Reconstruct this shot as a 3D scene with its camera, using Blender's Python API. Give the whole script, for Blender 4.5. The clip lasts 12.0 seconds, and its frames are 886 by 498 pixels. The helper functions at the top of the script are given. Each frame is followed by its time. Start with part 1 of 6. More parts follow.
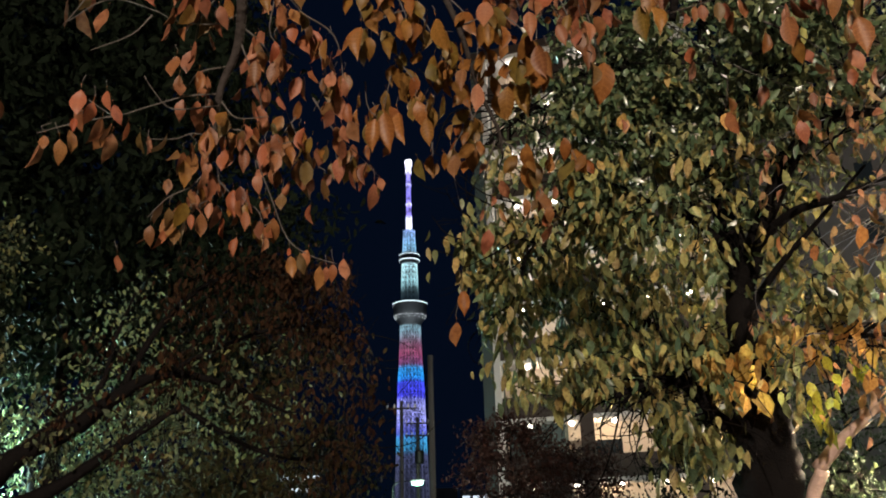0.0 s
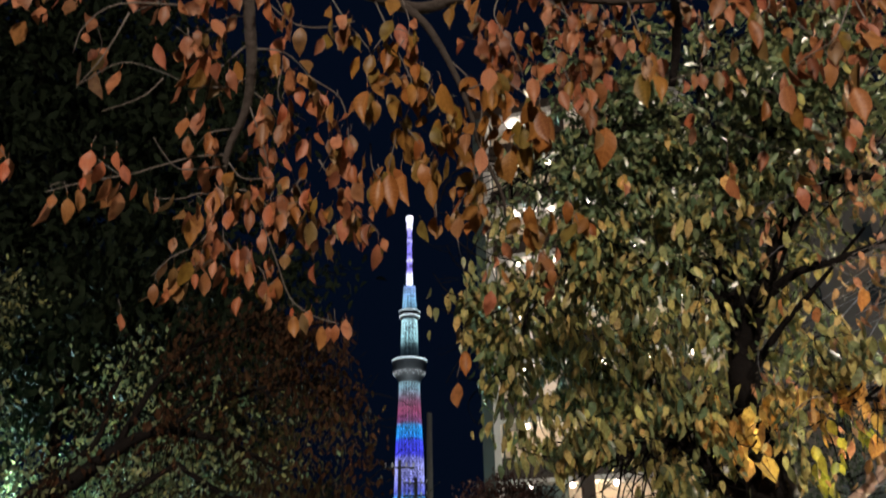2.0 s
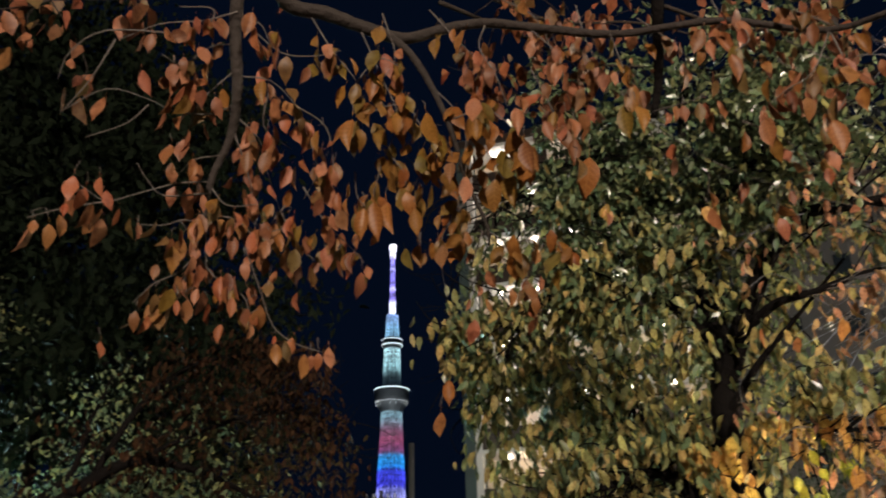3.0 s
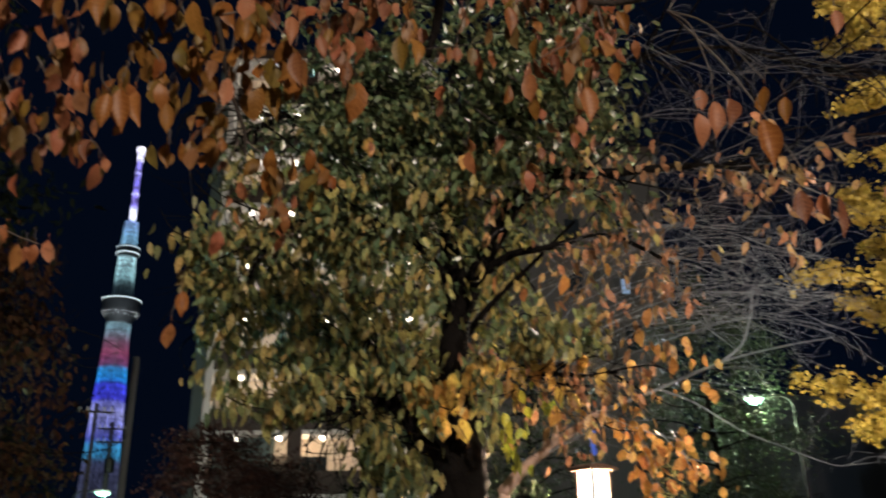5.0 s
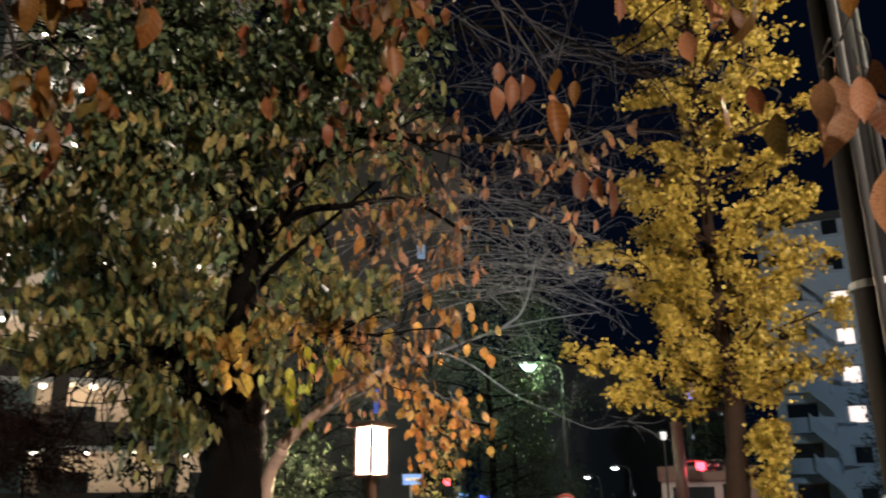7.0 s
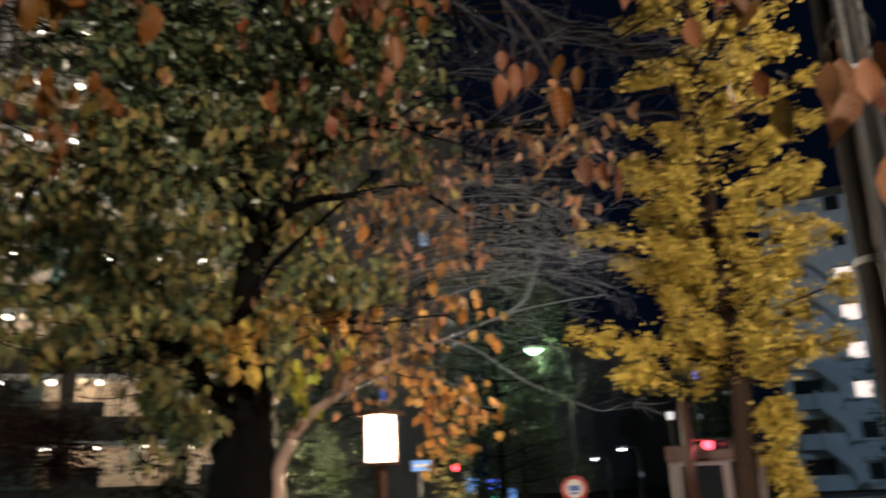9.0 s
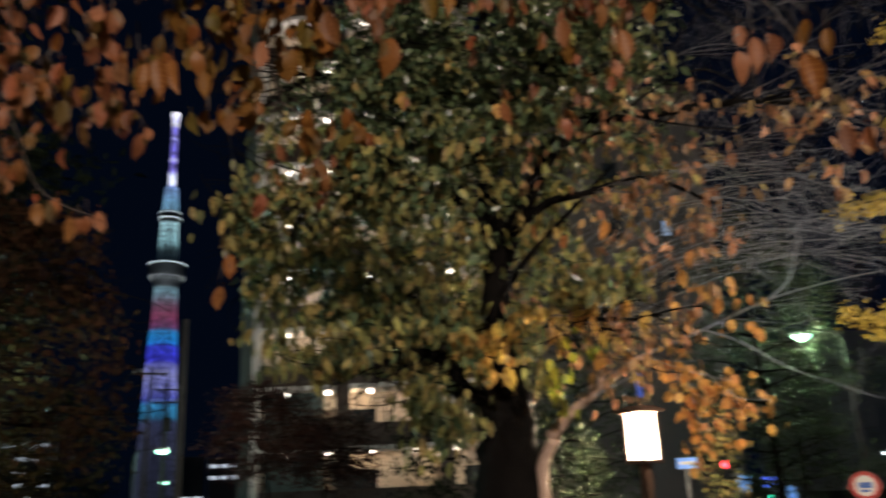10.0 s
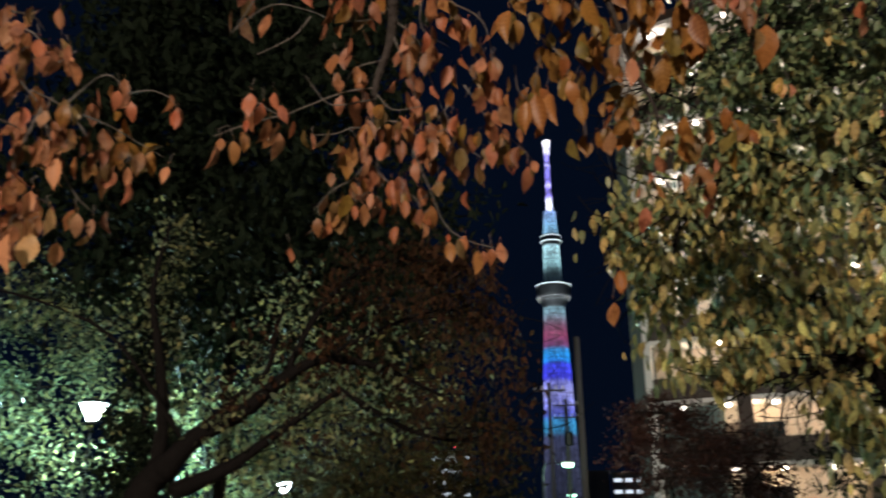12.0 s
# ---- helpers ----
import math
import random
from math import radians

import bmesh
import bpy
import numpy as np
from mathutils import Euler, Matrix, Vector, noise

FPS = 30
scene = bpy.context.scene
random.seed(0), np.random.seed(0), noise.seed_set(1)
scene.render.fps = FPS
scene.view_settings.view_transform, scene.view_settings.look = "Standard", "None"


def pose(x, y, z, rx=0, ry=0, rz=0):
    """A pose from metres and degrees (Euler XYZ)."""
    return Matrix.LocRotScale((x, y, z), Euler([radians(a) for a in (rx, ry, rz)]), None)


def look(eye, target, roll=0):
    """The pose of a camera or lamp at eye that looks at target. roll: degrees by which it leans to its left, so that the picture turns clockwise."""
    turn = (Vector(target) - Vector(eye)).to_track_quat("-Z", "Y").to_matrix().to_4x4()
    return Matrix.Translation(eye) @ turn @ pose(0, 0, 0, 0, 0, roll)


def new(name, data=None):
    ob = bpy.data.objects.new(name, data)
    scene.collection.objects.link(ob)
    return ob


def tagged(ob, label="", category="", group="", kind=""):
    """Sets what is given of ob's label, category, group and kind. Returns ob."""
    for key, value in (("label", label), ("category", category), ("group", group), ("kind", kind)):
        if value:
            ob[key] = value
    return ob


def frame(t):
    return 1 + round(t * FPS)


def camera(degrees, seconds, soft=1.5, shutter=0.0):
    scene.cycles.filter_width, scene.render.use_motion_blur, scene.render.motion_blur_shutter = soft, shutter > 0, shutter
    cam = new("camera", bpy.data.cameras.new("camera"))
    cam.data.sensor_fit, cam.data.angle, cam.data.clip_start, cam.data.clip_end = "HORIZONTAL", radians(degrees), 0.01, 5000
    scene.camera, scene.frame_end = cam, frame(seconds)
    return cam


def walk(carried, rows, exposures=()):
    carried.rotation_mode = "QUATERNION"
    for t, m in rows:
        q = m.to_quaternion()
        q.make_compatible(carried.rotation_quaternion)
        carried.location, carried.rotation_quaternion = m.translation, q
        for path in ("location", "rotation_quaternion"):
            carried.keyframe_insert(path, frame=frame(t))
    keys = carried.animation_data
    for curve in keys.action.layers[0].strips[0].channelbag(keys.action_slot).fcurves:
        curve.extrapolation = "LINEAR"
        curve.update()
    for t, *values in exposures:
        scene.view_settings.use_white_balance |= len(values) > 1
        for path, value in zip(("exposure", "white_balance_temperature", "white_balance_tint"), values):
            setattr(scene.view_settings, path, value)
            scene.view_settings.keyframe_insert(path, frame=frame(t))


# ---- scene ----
cam = camera(57.6, 12.0, soft=1.9, shutter=0.8)
PATH = [
    (0, (-0.013, 0.167, 1.675), (0.007, 2.054, 2.338), -1.56),
    (0.5, (-0.018, 0.164, 1.68), (0.001, 2.054, 2.333), -1.56),
    (1, (-0.016, 0.164, 1.684), (-0.0, 2.048, 2.356), -1.46),
    (1.5, (-0.018, 0.16, 1.685), (0.001, 2.029, 2.397), -1.17),
    (2, (-0.019, 0.156, 1.685), (0.002, 1.992, 2.478), -0.99),
    (2.5, (-0.021, 0.155, 1.684), (0.007, 1.965, 2.534), -1.10),
    (3, (-0.021, 0.156, 1.684), (0.042, 1.962, 2.541), -1.21),
    (3.5, (-0.02, 0.158, 1.683), (0.17, 1.969, 2.511), -0.89),
    (3.7, (-0.019, 0.16, 1.683), (0.231, 1.971, 2.494), -0.88),
    (5.3, (-0.008, 0.191, 1.676), (0.716, 1.932, 2.342), -0.78),
    (5.5, (-0.007, 0.191, 1.676), (0.747, 1.924, 2.332), -0.87),
    (6, (-0.005, 0.187, 1.676), (0.853, 1.882, 2.302), -0.84),
    (6.5, (0.009, 0.19, 1.675), (1.005, 1.817, 2.277), -0.60),
    (7, (0.019, 0.194, 1.674), (1.131, 1.75, 2.259), -0.55),
    (7.2, (0.02, 0.195, 1.674), (1.166, 1.729, 2.253), -0.54),
    (7.9, (0.018, 0.195, 1.674), (1.31, 1.615, 2.233), -0.97),
    (8.4, (0.01, 0.194, 1.674), (1.3, 1.62, 2.228), -1.37),
    (8.8, (0.005, 0.192, 1.675), (1.197, 1.7, 2.228), -1.82),
    (9, (0.002, 0.19, 1.675), (1.114, 1.757, 2.228), -2.05),
    (9.5, (-0.011, 0.181, 1.675), (0.831, 1.908, 2.233), -2.74),
    (10, (-0.024, 0.174, 1.674), (0.559, 1.999, 2.248), -2.50),
    (10.5, (-0.036, 0.171, 1.673), (0.285, 2.056, 2.26), -2.13),
    (11, (-0.042, 0.17, 1.672), (0.001, 2.078, 2.27), -1.75),
    (11.5, (-0.048, 0.161, 1.673), (-0.226, 2.054, 2.294), -0.85),
    (12, (-0.055, 0.154, 1.673), (-0.384, 2.024, 2.301), -0.34),
]
# the camera brightens a little away from the lantern
EXPOSURES = [(0, 0.53), (2.5, 0.53), (3.5, 0.56), (5.5, 0.06), (7.2, -0.02), (9, -0.1), (10, -0.14), (11, 0.18), (12, 0.58)]
walk(cam, [(t, look(eye, target, roll)) for t, eye, target, roll in PATH], EXPOSURES)

# ---- night sky and lamps ----
world = bpy.data.worlds.new("night_sky")
scene.world = world
world.use_nodes = True
world.node_tree.nodes["Background"].inputs["Color"].default_value = (0.12, 0.34, 1.0, 1)
world.node_tree.nodes["Background"].inputs["Strength"].default_value = 0.0062


def lamp(name, place, watts, colour, radius=0.1):
    data = bpy.data.lights.new(name, "POINT")
    data.energy, data.color, data.shadow_soft_size = watts, colour, radius
    ob = new(name, data)
    ob.location = place
    return ob


# the street light behind the walker
lamp("unseen_street_light", (-2.0, -16.0, 7.0), 19500, (1.0, 0.83, 0.68), 0.3)
# added unseen lamp in mid-air, brightens the tower decks
lamp("deck_fill_light", (-44.4, 1236.0, 300.0), 50000, (0.85, 0.95, 1.0), 3.0)
# added lamp out of view, brightens the ginkgo and the middle cherry
lamp("ginkgo_side_fill", (9.2, 0.8, 7.6), 2200, (1.0, 0.87, 0.66), 0.3)
lamp("lantern_light", (4.51, 7.82, 2.18), 1350, (1.0, 0.78, 0.52), 0.16)
lamp("park_light", (-9.86, 15.10, 3.73), 3300, (0.55, 0.95, 0.90), 0.05)
lamp("park_light", (-9.00, 23.48, 2.50), 450, (0.85, 0.93, 1.0), 0.25)
lamp("park_light", (-9.68, 18.55, 2.96), 600, (0.52, 1.0, 0.88), 0.2)
lamp("road_light", (-1.16, 44.90, 4.12), 500, (0.55, 1.0, 0.72), 0.3)
lamp("road_light", (19.38, 22.10, 5.86), 1100, (0.75, 1.0, 0.62), 0.3)
# added lamp without a fixture, brightens the bare twigs from behind
lamp("twig_fill_light", (14.0, 21.6, 6.6), 700, (0.80, 0.88, 1.0), 0.3)


# ---- materials ----
def material(name, colour, rough=0.6, vary=0.25, scale=6.0, bump=0.2, metal=0.0, fine=60.0):
    m = bpy.data.materials.new(name)
    m.use_nodes = True
    t = m.node_tree
    b = t.nodes["Principled BSDF"]
    co = t.nodes.new("ShaderNodeTexCoord")
    big, small = t.nodes.new("ShaderNodeTexNoise"), t.nodes.new("ShaderNodeTexNoise")
    big.inputs["Scale"].default_value, small.inputs["Scale"].default_value = scale, fine
    big.inputs["Detail"].default_value = 5
    mix = t.nodes.new("ShaderNodeMixRGB")
    mix.inputs[1].default_value = (*[c * (1 - vary) for c in colour], 1)
    mix.inputs[2].default_value = (*[min(1, c * (1 + vary)) for c in colour], 1)
    add = t.nodes.new("ShaderNodeMath")
    add.operation = "MULTIPLY_ADD"
    add.inputs[1].default_value, add.inputs[2].default_value = 0.5, 0.0
    half = t.nodes.new("ShaderNodeMath")
    half.operation = "MULTIPLY_ADD"
    half.inputs[1].default_value = 0.5
    for n in (big, small):
        t.links.new(co.outputs["Object"], n.inputs["Vector"])
    t.links.new(big.outputs["Fac"], add.inputs[0])
    t.links.new(small.outputs["Fac"], half.inputs[0])
    t.links.new(add.outputs[0], half.inputs[2])
    t.links.new(half.outputs[0], mix.inputs[0])
    t.links.new(mix.outputs[0], b.inputs["Base Color"])
    if bump:
        bp = t.nodes.new("ShaderNodeBump")
        bp.inputs["Strength"].default_value = bump
        bp.inputs["Distance"].default_value = 0.02
        t.links.new(half.outputs[0], bp.inputs["Height"])
        t.links.new(bp.outputs[0], b.inputs["Normal"])
    b.inputs["Roughness"].default_value, b.inputs["Metallic"].default_value = rough, metal
    b.inputs["Specular IOR Level"].default_value = 0.03 if rough > 0.9 else 0.12 if rough > 0.82 else 0.5
    return m


def leaf_material(name, stops, rough=0.42, through_light=0.25, single=False, veins=True, gloss=0.35):
    """Leaf blades: each takes its own colour from the ramp, with a paler midrib and blotches."""
    m = bpy.data.materials.new(name)
    m.use_nodes = True
    t = m.node_tree
    b = t.nodes["Principled BSDF"]
    out = t.nodes["Material Output"]
    ramp = t.nodes.new("ShaderNodeValToRGB")
    while len(ramp.color_ramp.elements) < len(stops):
        ramp.color_ramp.elements.new(0.5)
    for i, c in enumerate(stops):
        ramp.color_ramp.elements[i].position = i / (len(stops) - 1)
        ramp.color_ramp.elements[i].color = (*c, 1)
    if single:
        info = t.nodes.new("ShaderNodeObjectInfo")
        t.links.new(info.outputs["Random"], ramp.inputs[0])
    else:
        info = t.nodes.new("ShaderNodeNewGeometry")
        t.links.new(info.outputs["Random Per Island"], ramp.inputs[0])
    co = t.nodes.new("ShaderNodeTexCoord")
    spots = t.nodes.new("ShaderNodeTexNoise")
    spots.inputs["Scale"].default_value, spots.inputs["Detail"].default_value = 45.0, 4
    t.links.new(co.outputs["Object"], spots.inputs["Vector"])
    dark = t.nodes.new("ShaderNodeMixRGB")
    dark.blend_type = "MULTIPLY"
    dark.inputs[2].default_value = (0.45, 0.36, 0.30, 1)
    fac = t.nodes.new("ShaderNodeMapRange")
    fac.inputs["From Min"].default_value, fac.inputs["From Max"].default_value = 0.42, 0.75
    t.links.new(spots.outputs["Fac"], fac.inputs["Value"])
    t.links.new(fac.outputs["Result"], dark.inputs[0])
    t.links.new(ramp.outputs[0], dark.inputs[1])
    colour = dark.outputs[0]
    if single and veins:
        sep = t.nodes.new("ShaderNodeSeparateXYZ")
        t.links.new(co.outputs["Object"], sep.inputs[0])
        ax = t.nodes.new("ShaderNodeMath")
        ax.operation = "ABSOLUTE"
        t.links.new(sep.outputs["X"], ax.inputs[0])
        side = t.nodes.new("ShaderNodeMath")
        side.operation = "MULTIPLY_ADD"
        side.inputs[1].default_value = -0.7
        t.links.new(ax.outputs[0], side.inputs[0])
        t.links.new(sep.outputs["Y"], side.inputs[2])
        wave = t.nodes.new("ShaderNodeMath")
        wave.operation = "PINGPONG"
        wave.inputs[1].default_value = 0.065
        t.links.new(side.outputs[0], wave.inputs[0])
        line = t.nodes.new("ShaderNodeMath")
        line.operation = "MINIMUM"
        t.links.new(ax.outputs[0], line.inputs[0])
        t.links.new(wave.outputs[0], line.inputs[1])
        near = t.nodes.new("ShaderNodeMapRange")
        near.inputs["From Min"].default_value, near.inputs["From Max"].default_value = 0.004, 0.022
        near.inputs["To Min"].default_value, near.inputs["To Max"].default_value = 0.07, 0.0
        t.links.new(line.outputs[0], near.inputs["Value"])
        vein = t.nodes.new("ShaderNodeMixRGB")
        vein.inputs[2].default_value = (0.55, 0.30, 0.12, 1)
        t.links.new(near.outputs["Result"], vein.inputs[0])
        t.links.new(colour, vein.inputs[1])
        colour = vein.outputs[0]
        bp = t.nodes.new("ShaderNodeBump")
        bp.inputs["Strength"].default_value, bp.inputs["Distance"].default_value = 0.15, 0.01
        t.links.new(near.outputs["Result"], bp.inputs["Height"])
        t.links.new(bp.outputs[0], b.inputs["Normal"])
    t.links.new(colour, b.inputs["Base Color"])
    b.inputs["Roughness"].default_value = rough
    b.inputs["Specular IOR Level"].default_value = gloss
    tr = t.nodes.new("ShaderNodeBsdfTranslucent")
    t.links.new(colour, tr.inputs["Color"])
    mx = t.nodes.new("ShaderNodeMixShader")
    mx.inputs[0].default_value = through_light
    t.links.new(b.outputs[0], mx.inputs[1])
    t.links.new(tr.outputs[0], mx.inputs[2])
    t.links.new(mx.outputs[0], out.inputs["Surface"])
    return m


def glow(name, colour, strength):
    m = bpy.data.materials.new(name)
    m.use_nodes = True
    b = m.node_tree.nodes["Principled BSDF"]
    b.inputs["Base Color"].default_value = (*[0.5 * c for c in colour], 1)
    b.inputs["Emission Color"].default_value = (*colour, 1)
    b.inputs["Emission Strength"].default_value = strength
    return m


def floodlit_glow_material(name, stops, strength, top=634.0):
    """Glowing tower steelwork: floodlight colours painted into emission by height in metres."""
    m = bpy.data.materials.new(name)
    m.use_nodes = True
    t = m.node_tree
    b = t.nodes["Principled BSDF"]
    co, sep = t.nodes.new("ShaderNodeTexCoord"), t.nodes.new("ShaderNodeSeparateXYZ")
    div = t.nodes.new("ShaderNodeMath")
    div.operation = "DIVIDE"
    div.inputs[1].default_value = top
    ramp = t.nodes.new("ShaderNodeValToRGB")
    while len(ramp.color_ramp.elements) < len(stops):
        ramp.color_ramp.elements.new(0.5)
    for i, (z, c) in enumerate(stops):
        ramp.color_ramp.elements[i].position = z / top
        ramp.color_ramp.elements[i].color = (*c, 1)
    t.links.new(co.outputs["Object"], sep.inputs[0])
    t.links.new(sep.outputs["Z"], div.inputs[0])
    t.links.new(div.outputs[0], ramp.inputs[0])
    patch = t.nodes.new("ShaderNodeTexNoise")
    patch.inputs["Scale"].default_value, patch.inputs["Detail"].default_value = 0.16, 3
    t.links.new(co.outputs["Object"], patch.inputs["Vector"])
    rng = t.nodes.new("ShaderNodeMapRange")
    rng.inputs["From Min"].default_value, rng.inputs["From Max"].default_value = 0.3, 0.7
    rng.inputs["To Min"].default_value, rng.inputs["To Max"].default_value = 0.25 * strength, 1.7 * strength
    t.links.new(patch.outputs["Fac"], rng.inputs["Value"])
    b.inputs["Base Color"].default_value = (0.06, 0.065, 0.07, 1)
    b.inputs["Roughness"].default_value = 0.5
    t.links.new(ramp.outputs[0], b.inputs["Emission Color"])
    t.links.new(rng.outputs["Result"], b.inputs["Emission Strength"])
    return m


# near-black bark: the shade on trunks and limbs is put into the colour
BARK_SHADE = material("shade_darkened_bark", (0.006, 0.0052, 0.005), 0.95, 0.6, 9.0, 0.9)
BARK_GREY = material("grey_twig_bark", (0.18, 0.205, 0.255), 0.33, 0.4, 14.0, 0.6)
# darker and glossier than the grey twig bark
BARK_GLOSSY = material("dark_glossy_twig_bark", (0.11, 0.112, 0.125), 0.2, 0.4, 30.0, 0.6)
# bark of the lower limbs, brightened to carry lamp light in its colour
BARK_LIT = material("lamplit_smooth_bark", (0.36, 0.25, 0.20), 0.8, 0.35, 12.0, 0.5)
BARK_NEAR = material("brown_branch_bark", (0.020, 0.016, 0.014), 0.83, 0.5, 25.0, 0.8)
BARK_TWIG = material("grey_brown_twig_bark", (0.045, 0.036, 0.031), 0.7, 0.4, 40.0, 0.5)
BARK_GINKGO = material("ginkgo_bark", (0.022, 0.013, 0.010), 0.9, 0.5, 8.0, 0.9)
AUTUMN_TONES = [(0.186, 0.055, 0.025), (0.143, 0.057, 0.022), (0.223, 0.094, 0.052), (0.084, 0.029, 0.015), (0.168, 0.077, 0.025), (0.197, 0.066, 0.039), (0.074, 0.049, 0.017), (0.118, 0.039, 0.018)]
RED_TONES = [(0.22, 0.055, 0.025), (0.18, 0.042, 0.018), (0.21, 0.07, 0.036)]
GOLDEN_TONES = [(0.164, 0.078, 0.016), (0.142, 0.052, 0.014), (0.089, 0.060, 0.011), (0.172, 0.066, 0.018), (0.075, 0.058, 0.015), (0.127, 0.041, 0.012)]
AUTUMN = leaf_material("autumn_cherry_leaf", AUTUMN_TONES, 0.45, 0.22, True, gloss=0.14)
GOLDEN = leaf_material("golden_cherry_leaf", GOLDEN_TONES, 0.42, 0.22, True, gloss=0.14)
# browns darkened so that this foliage looks shaded
BROWN_SHADE = leaf_material("shade_dark_brown_leaf", [(0.026, 0.012, 0.007), (0.015, 0.008, 0.005), (0.044, 0.021, 0.011), (0.020, 0.014, 0.007)], 0.7, gloss=0.05)
GREEN = leaf_material("green_cherry_leaf", [(0.045, 0.075, 0.038), (0.12, 0.175, 0.085), (0.06, 0.105, 0.055), (0.19, 0.215, 0.095), (0.05, 0.09, 0.055), (0.15, 0.16, 0.07)], 0.28, 0.2, gloss=0.62)
OLIVE = leaf_material("olive_cherry_leaf", [(0.125, 0.147, 0.056), (0.362, 0.325, 0.118), (0.088, 0.112, 0.050), (0.450, 0.319, 0.118), (0.188, 0.236, 0.090), (0.312, 0.224, 0.095), (0.388, 0.401, 0.134)], 0.42, 0.27, gloss=0.28)
ORANGE = leaf_material("orange_cherry_leaf", [(0.52, 0.28, 0.075), (0.47, 0.20, 0.065), (0.54, 0.35, 0.10), (0.42, 0.17, 0.07), (0.36, 0.26, 0.07)], 0.4, 0.3)
AMBER = leaf_material("amber_cherry_leaf", [(0.56, 0.33, 0.085), (0.48, 0.24, 0.07), (0.60, 0.40, 0.12), (0.42, 0.31, 0.08), (0.56, 0.38, 0.10)], 0.4, 0.5)
RUSSET = leaf_material("russet_cherry_leaf", [(0.27, 0.13, 0.08), (0.52, 0.25, 0.14), (0.20, 0.12, 0.07), (0.42, 0.26, 0.12), (0.30, 0.25, 0.10)], 0.4, 0.3)
LIME = leaf_material("lime_cherry_leaf", [(0.22, 0.28, 0.03), (0.32, 0.30, 0.04), (0.16, 0.22, 0.03)], 0.4, 0.3)
YELLOW = leaf_material("ginkgo_leaf", [(0.50, 0.38, 0.075), (0.62, 0.49, 0.12), (0.40, 0.28, 0.05), (0.52, 0.42, 0.09)], 0.5, 0.3)
# almost black: deep shade is put into the evergreen leaf colour
SHADE_GREEN = leaf_material("shade_dark_evergreen_leaf", [(0.0045, 0.0085, 0.0045), (0.006, 0.010, 0.005), (0.004, 0.0075, 0.004)], 0.8, 0.1, gloss=0.06)
MAPLE = leaf_material("dark_red_maple_leaf", [(0.030, 0.010, 0.007), (0.042, 0.013, 0.008), (0.022, 0.008, 0.006)], 0.5, 0.2)
# lighter copy of the dark green, weak lamp light put into the colour
HALF_LIT_GREEN = leaf_material("half_lit_green_leaf", [(0.028, 0.046, 0.026), (0.042, 0.060, 0.030), (0.022, 0.036, 0.022)], 0.5, 0.25, gloss=0.2)
# greens brightened: part of the park lamp's light is in the colour
LAMPLIT_GREEN = leaf_material("lamplit_park_leaf", [(0.07, 0.105, 0.06), (0.14, 0.17, 0.09), (0.22, 0.215, 0.085), (0.045, 0.07, 0.045), (0.11, 0.13, 0.07)], 0.5, 0.42, gloss=0.2)

SOIL = material("packed_park_soil", (0.07, 0.055, 0.04), 0.95, 0.4, 1.2, 0.6)
ASPHALT = material("road_asphalt", (0.05, 0.05, 0.052), 0.8, 0.3, 2.0, 0.4)
CONCRETE = material("pole_concrete", (0.09, 0.09, 0.088), 0.85, 0.25, 3.0, 0.3)
STEEL = material("galvanised_steel", (0.23, 0.235, 0.24), 0.45, 0.25, 5.0, 0.1, 0.6)
NIGHTWALL = material("grey_render_wall", (0.16, 0.17, 0.19), 0.8, 0.2, 0.6, 0.2)
DARKSTEEL = material("dark_steel", (0.016, 0.017, 0.018), 0.5, 0.3, 5.0, 0.1, 0.3)
BROWNSTEEL = material("brown_painted_steel", (0.11, 0.05, 0.04), 0.5, 0.3, 4.0, 0.1)
PLASTER = material("cream_wall_tile", (0.62, 0.52, 0.42), 0.7, 0.12, 1.5, 0.2)
WHITEWALL = material("white_wall_paint", (0.72, 0.70, 0.68), 0.7, 0.10, 1.0, 0.1)
PARAPET = material("dark_brown_panel", (0.05, 0.035, 0.028), 0.6, 0.3, 2.0, 0.1)
TEAL = material("teal_grey_side_wall", (0.06, 0.09, 0.09), 0.7, 0.2, 1.0, 0.1)
BLUEWALL = material("pale_blue_render", (0.42, 0.50, 0.58), 0.75, 0.15, 0.8, 0.15)
WIRE = material("black_cable", (0.012, 0.012, 0.013), 0.6, 0.2, 5.0, 0.0)
WOOD = material("dark_lantern_wood", (0.09, 0.045, 0.028), 0.6, 0.4, 18.0, 0.4)
GLASS_DARK = material("dark_window_glass", (0.02, 0.025, 0.03), 0.08, 0.2, 2.0, 0.0)
DECK = material("deck_cladding", (0.16, 0.17, 0.18), 0.5, 0.2, 0.1, 0.0)
BLUEPAINT = material("blue_sign_paint", (0.03, 0.12, 0.5), 0.4, 0.15, 10.0, 0.0)
REDPAINT = material("red_sign_paint", (0.55, 0.02, 0.02), 0.4, 0.15, 10.0, 0.0)
WHITEPAINT = material("white_sign_paint", (0.75, 0.75, 0.75), 0.4, 0.08, 10.0, 0.0)


# ---- building helpers ----
def root(name, place, label, category, group=""):
    ob = new(name)
    ob.location = place
    ob.empty_display_size = 0.2
    return tagged(ob, label, category, group)


def part(name, bm, mat, parent, label="", smooth=False):
    me = bpy.data.meshes.new(name)
    if smooth:
        for f in bm.faces:
            f.smooth = True
    bm.to_mesh(me)
    bm.free()
    return part_mesh(name, me, mat, parent, label)


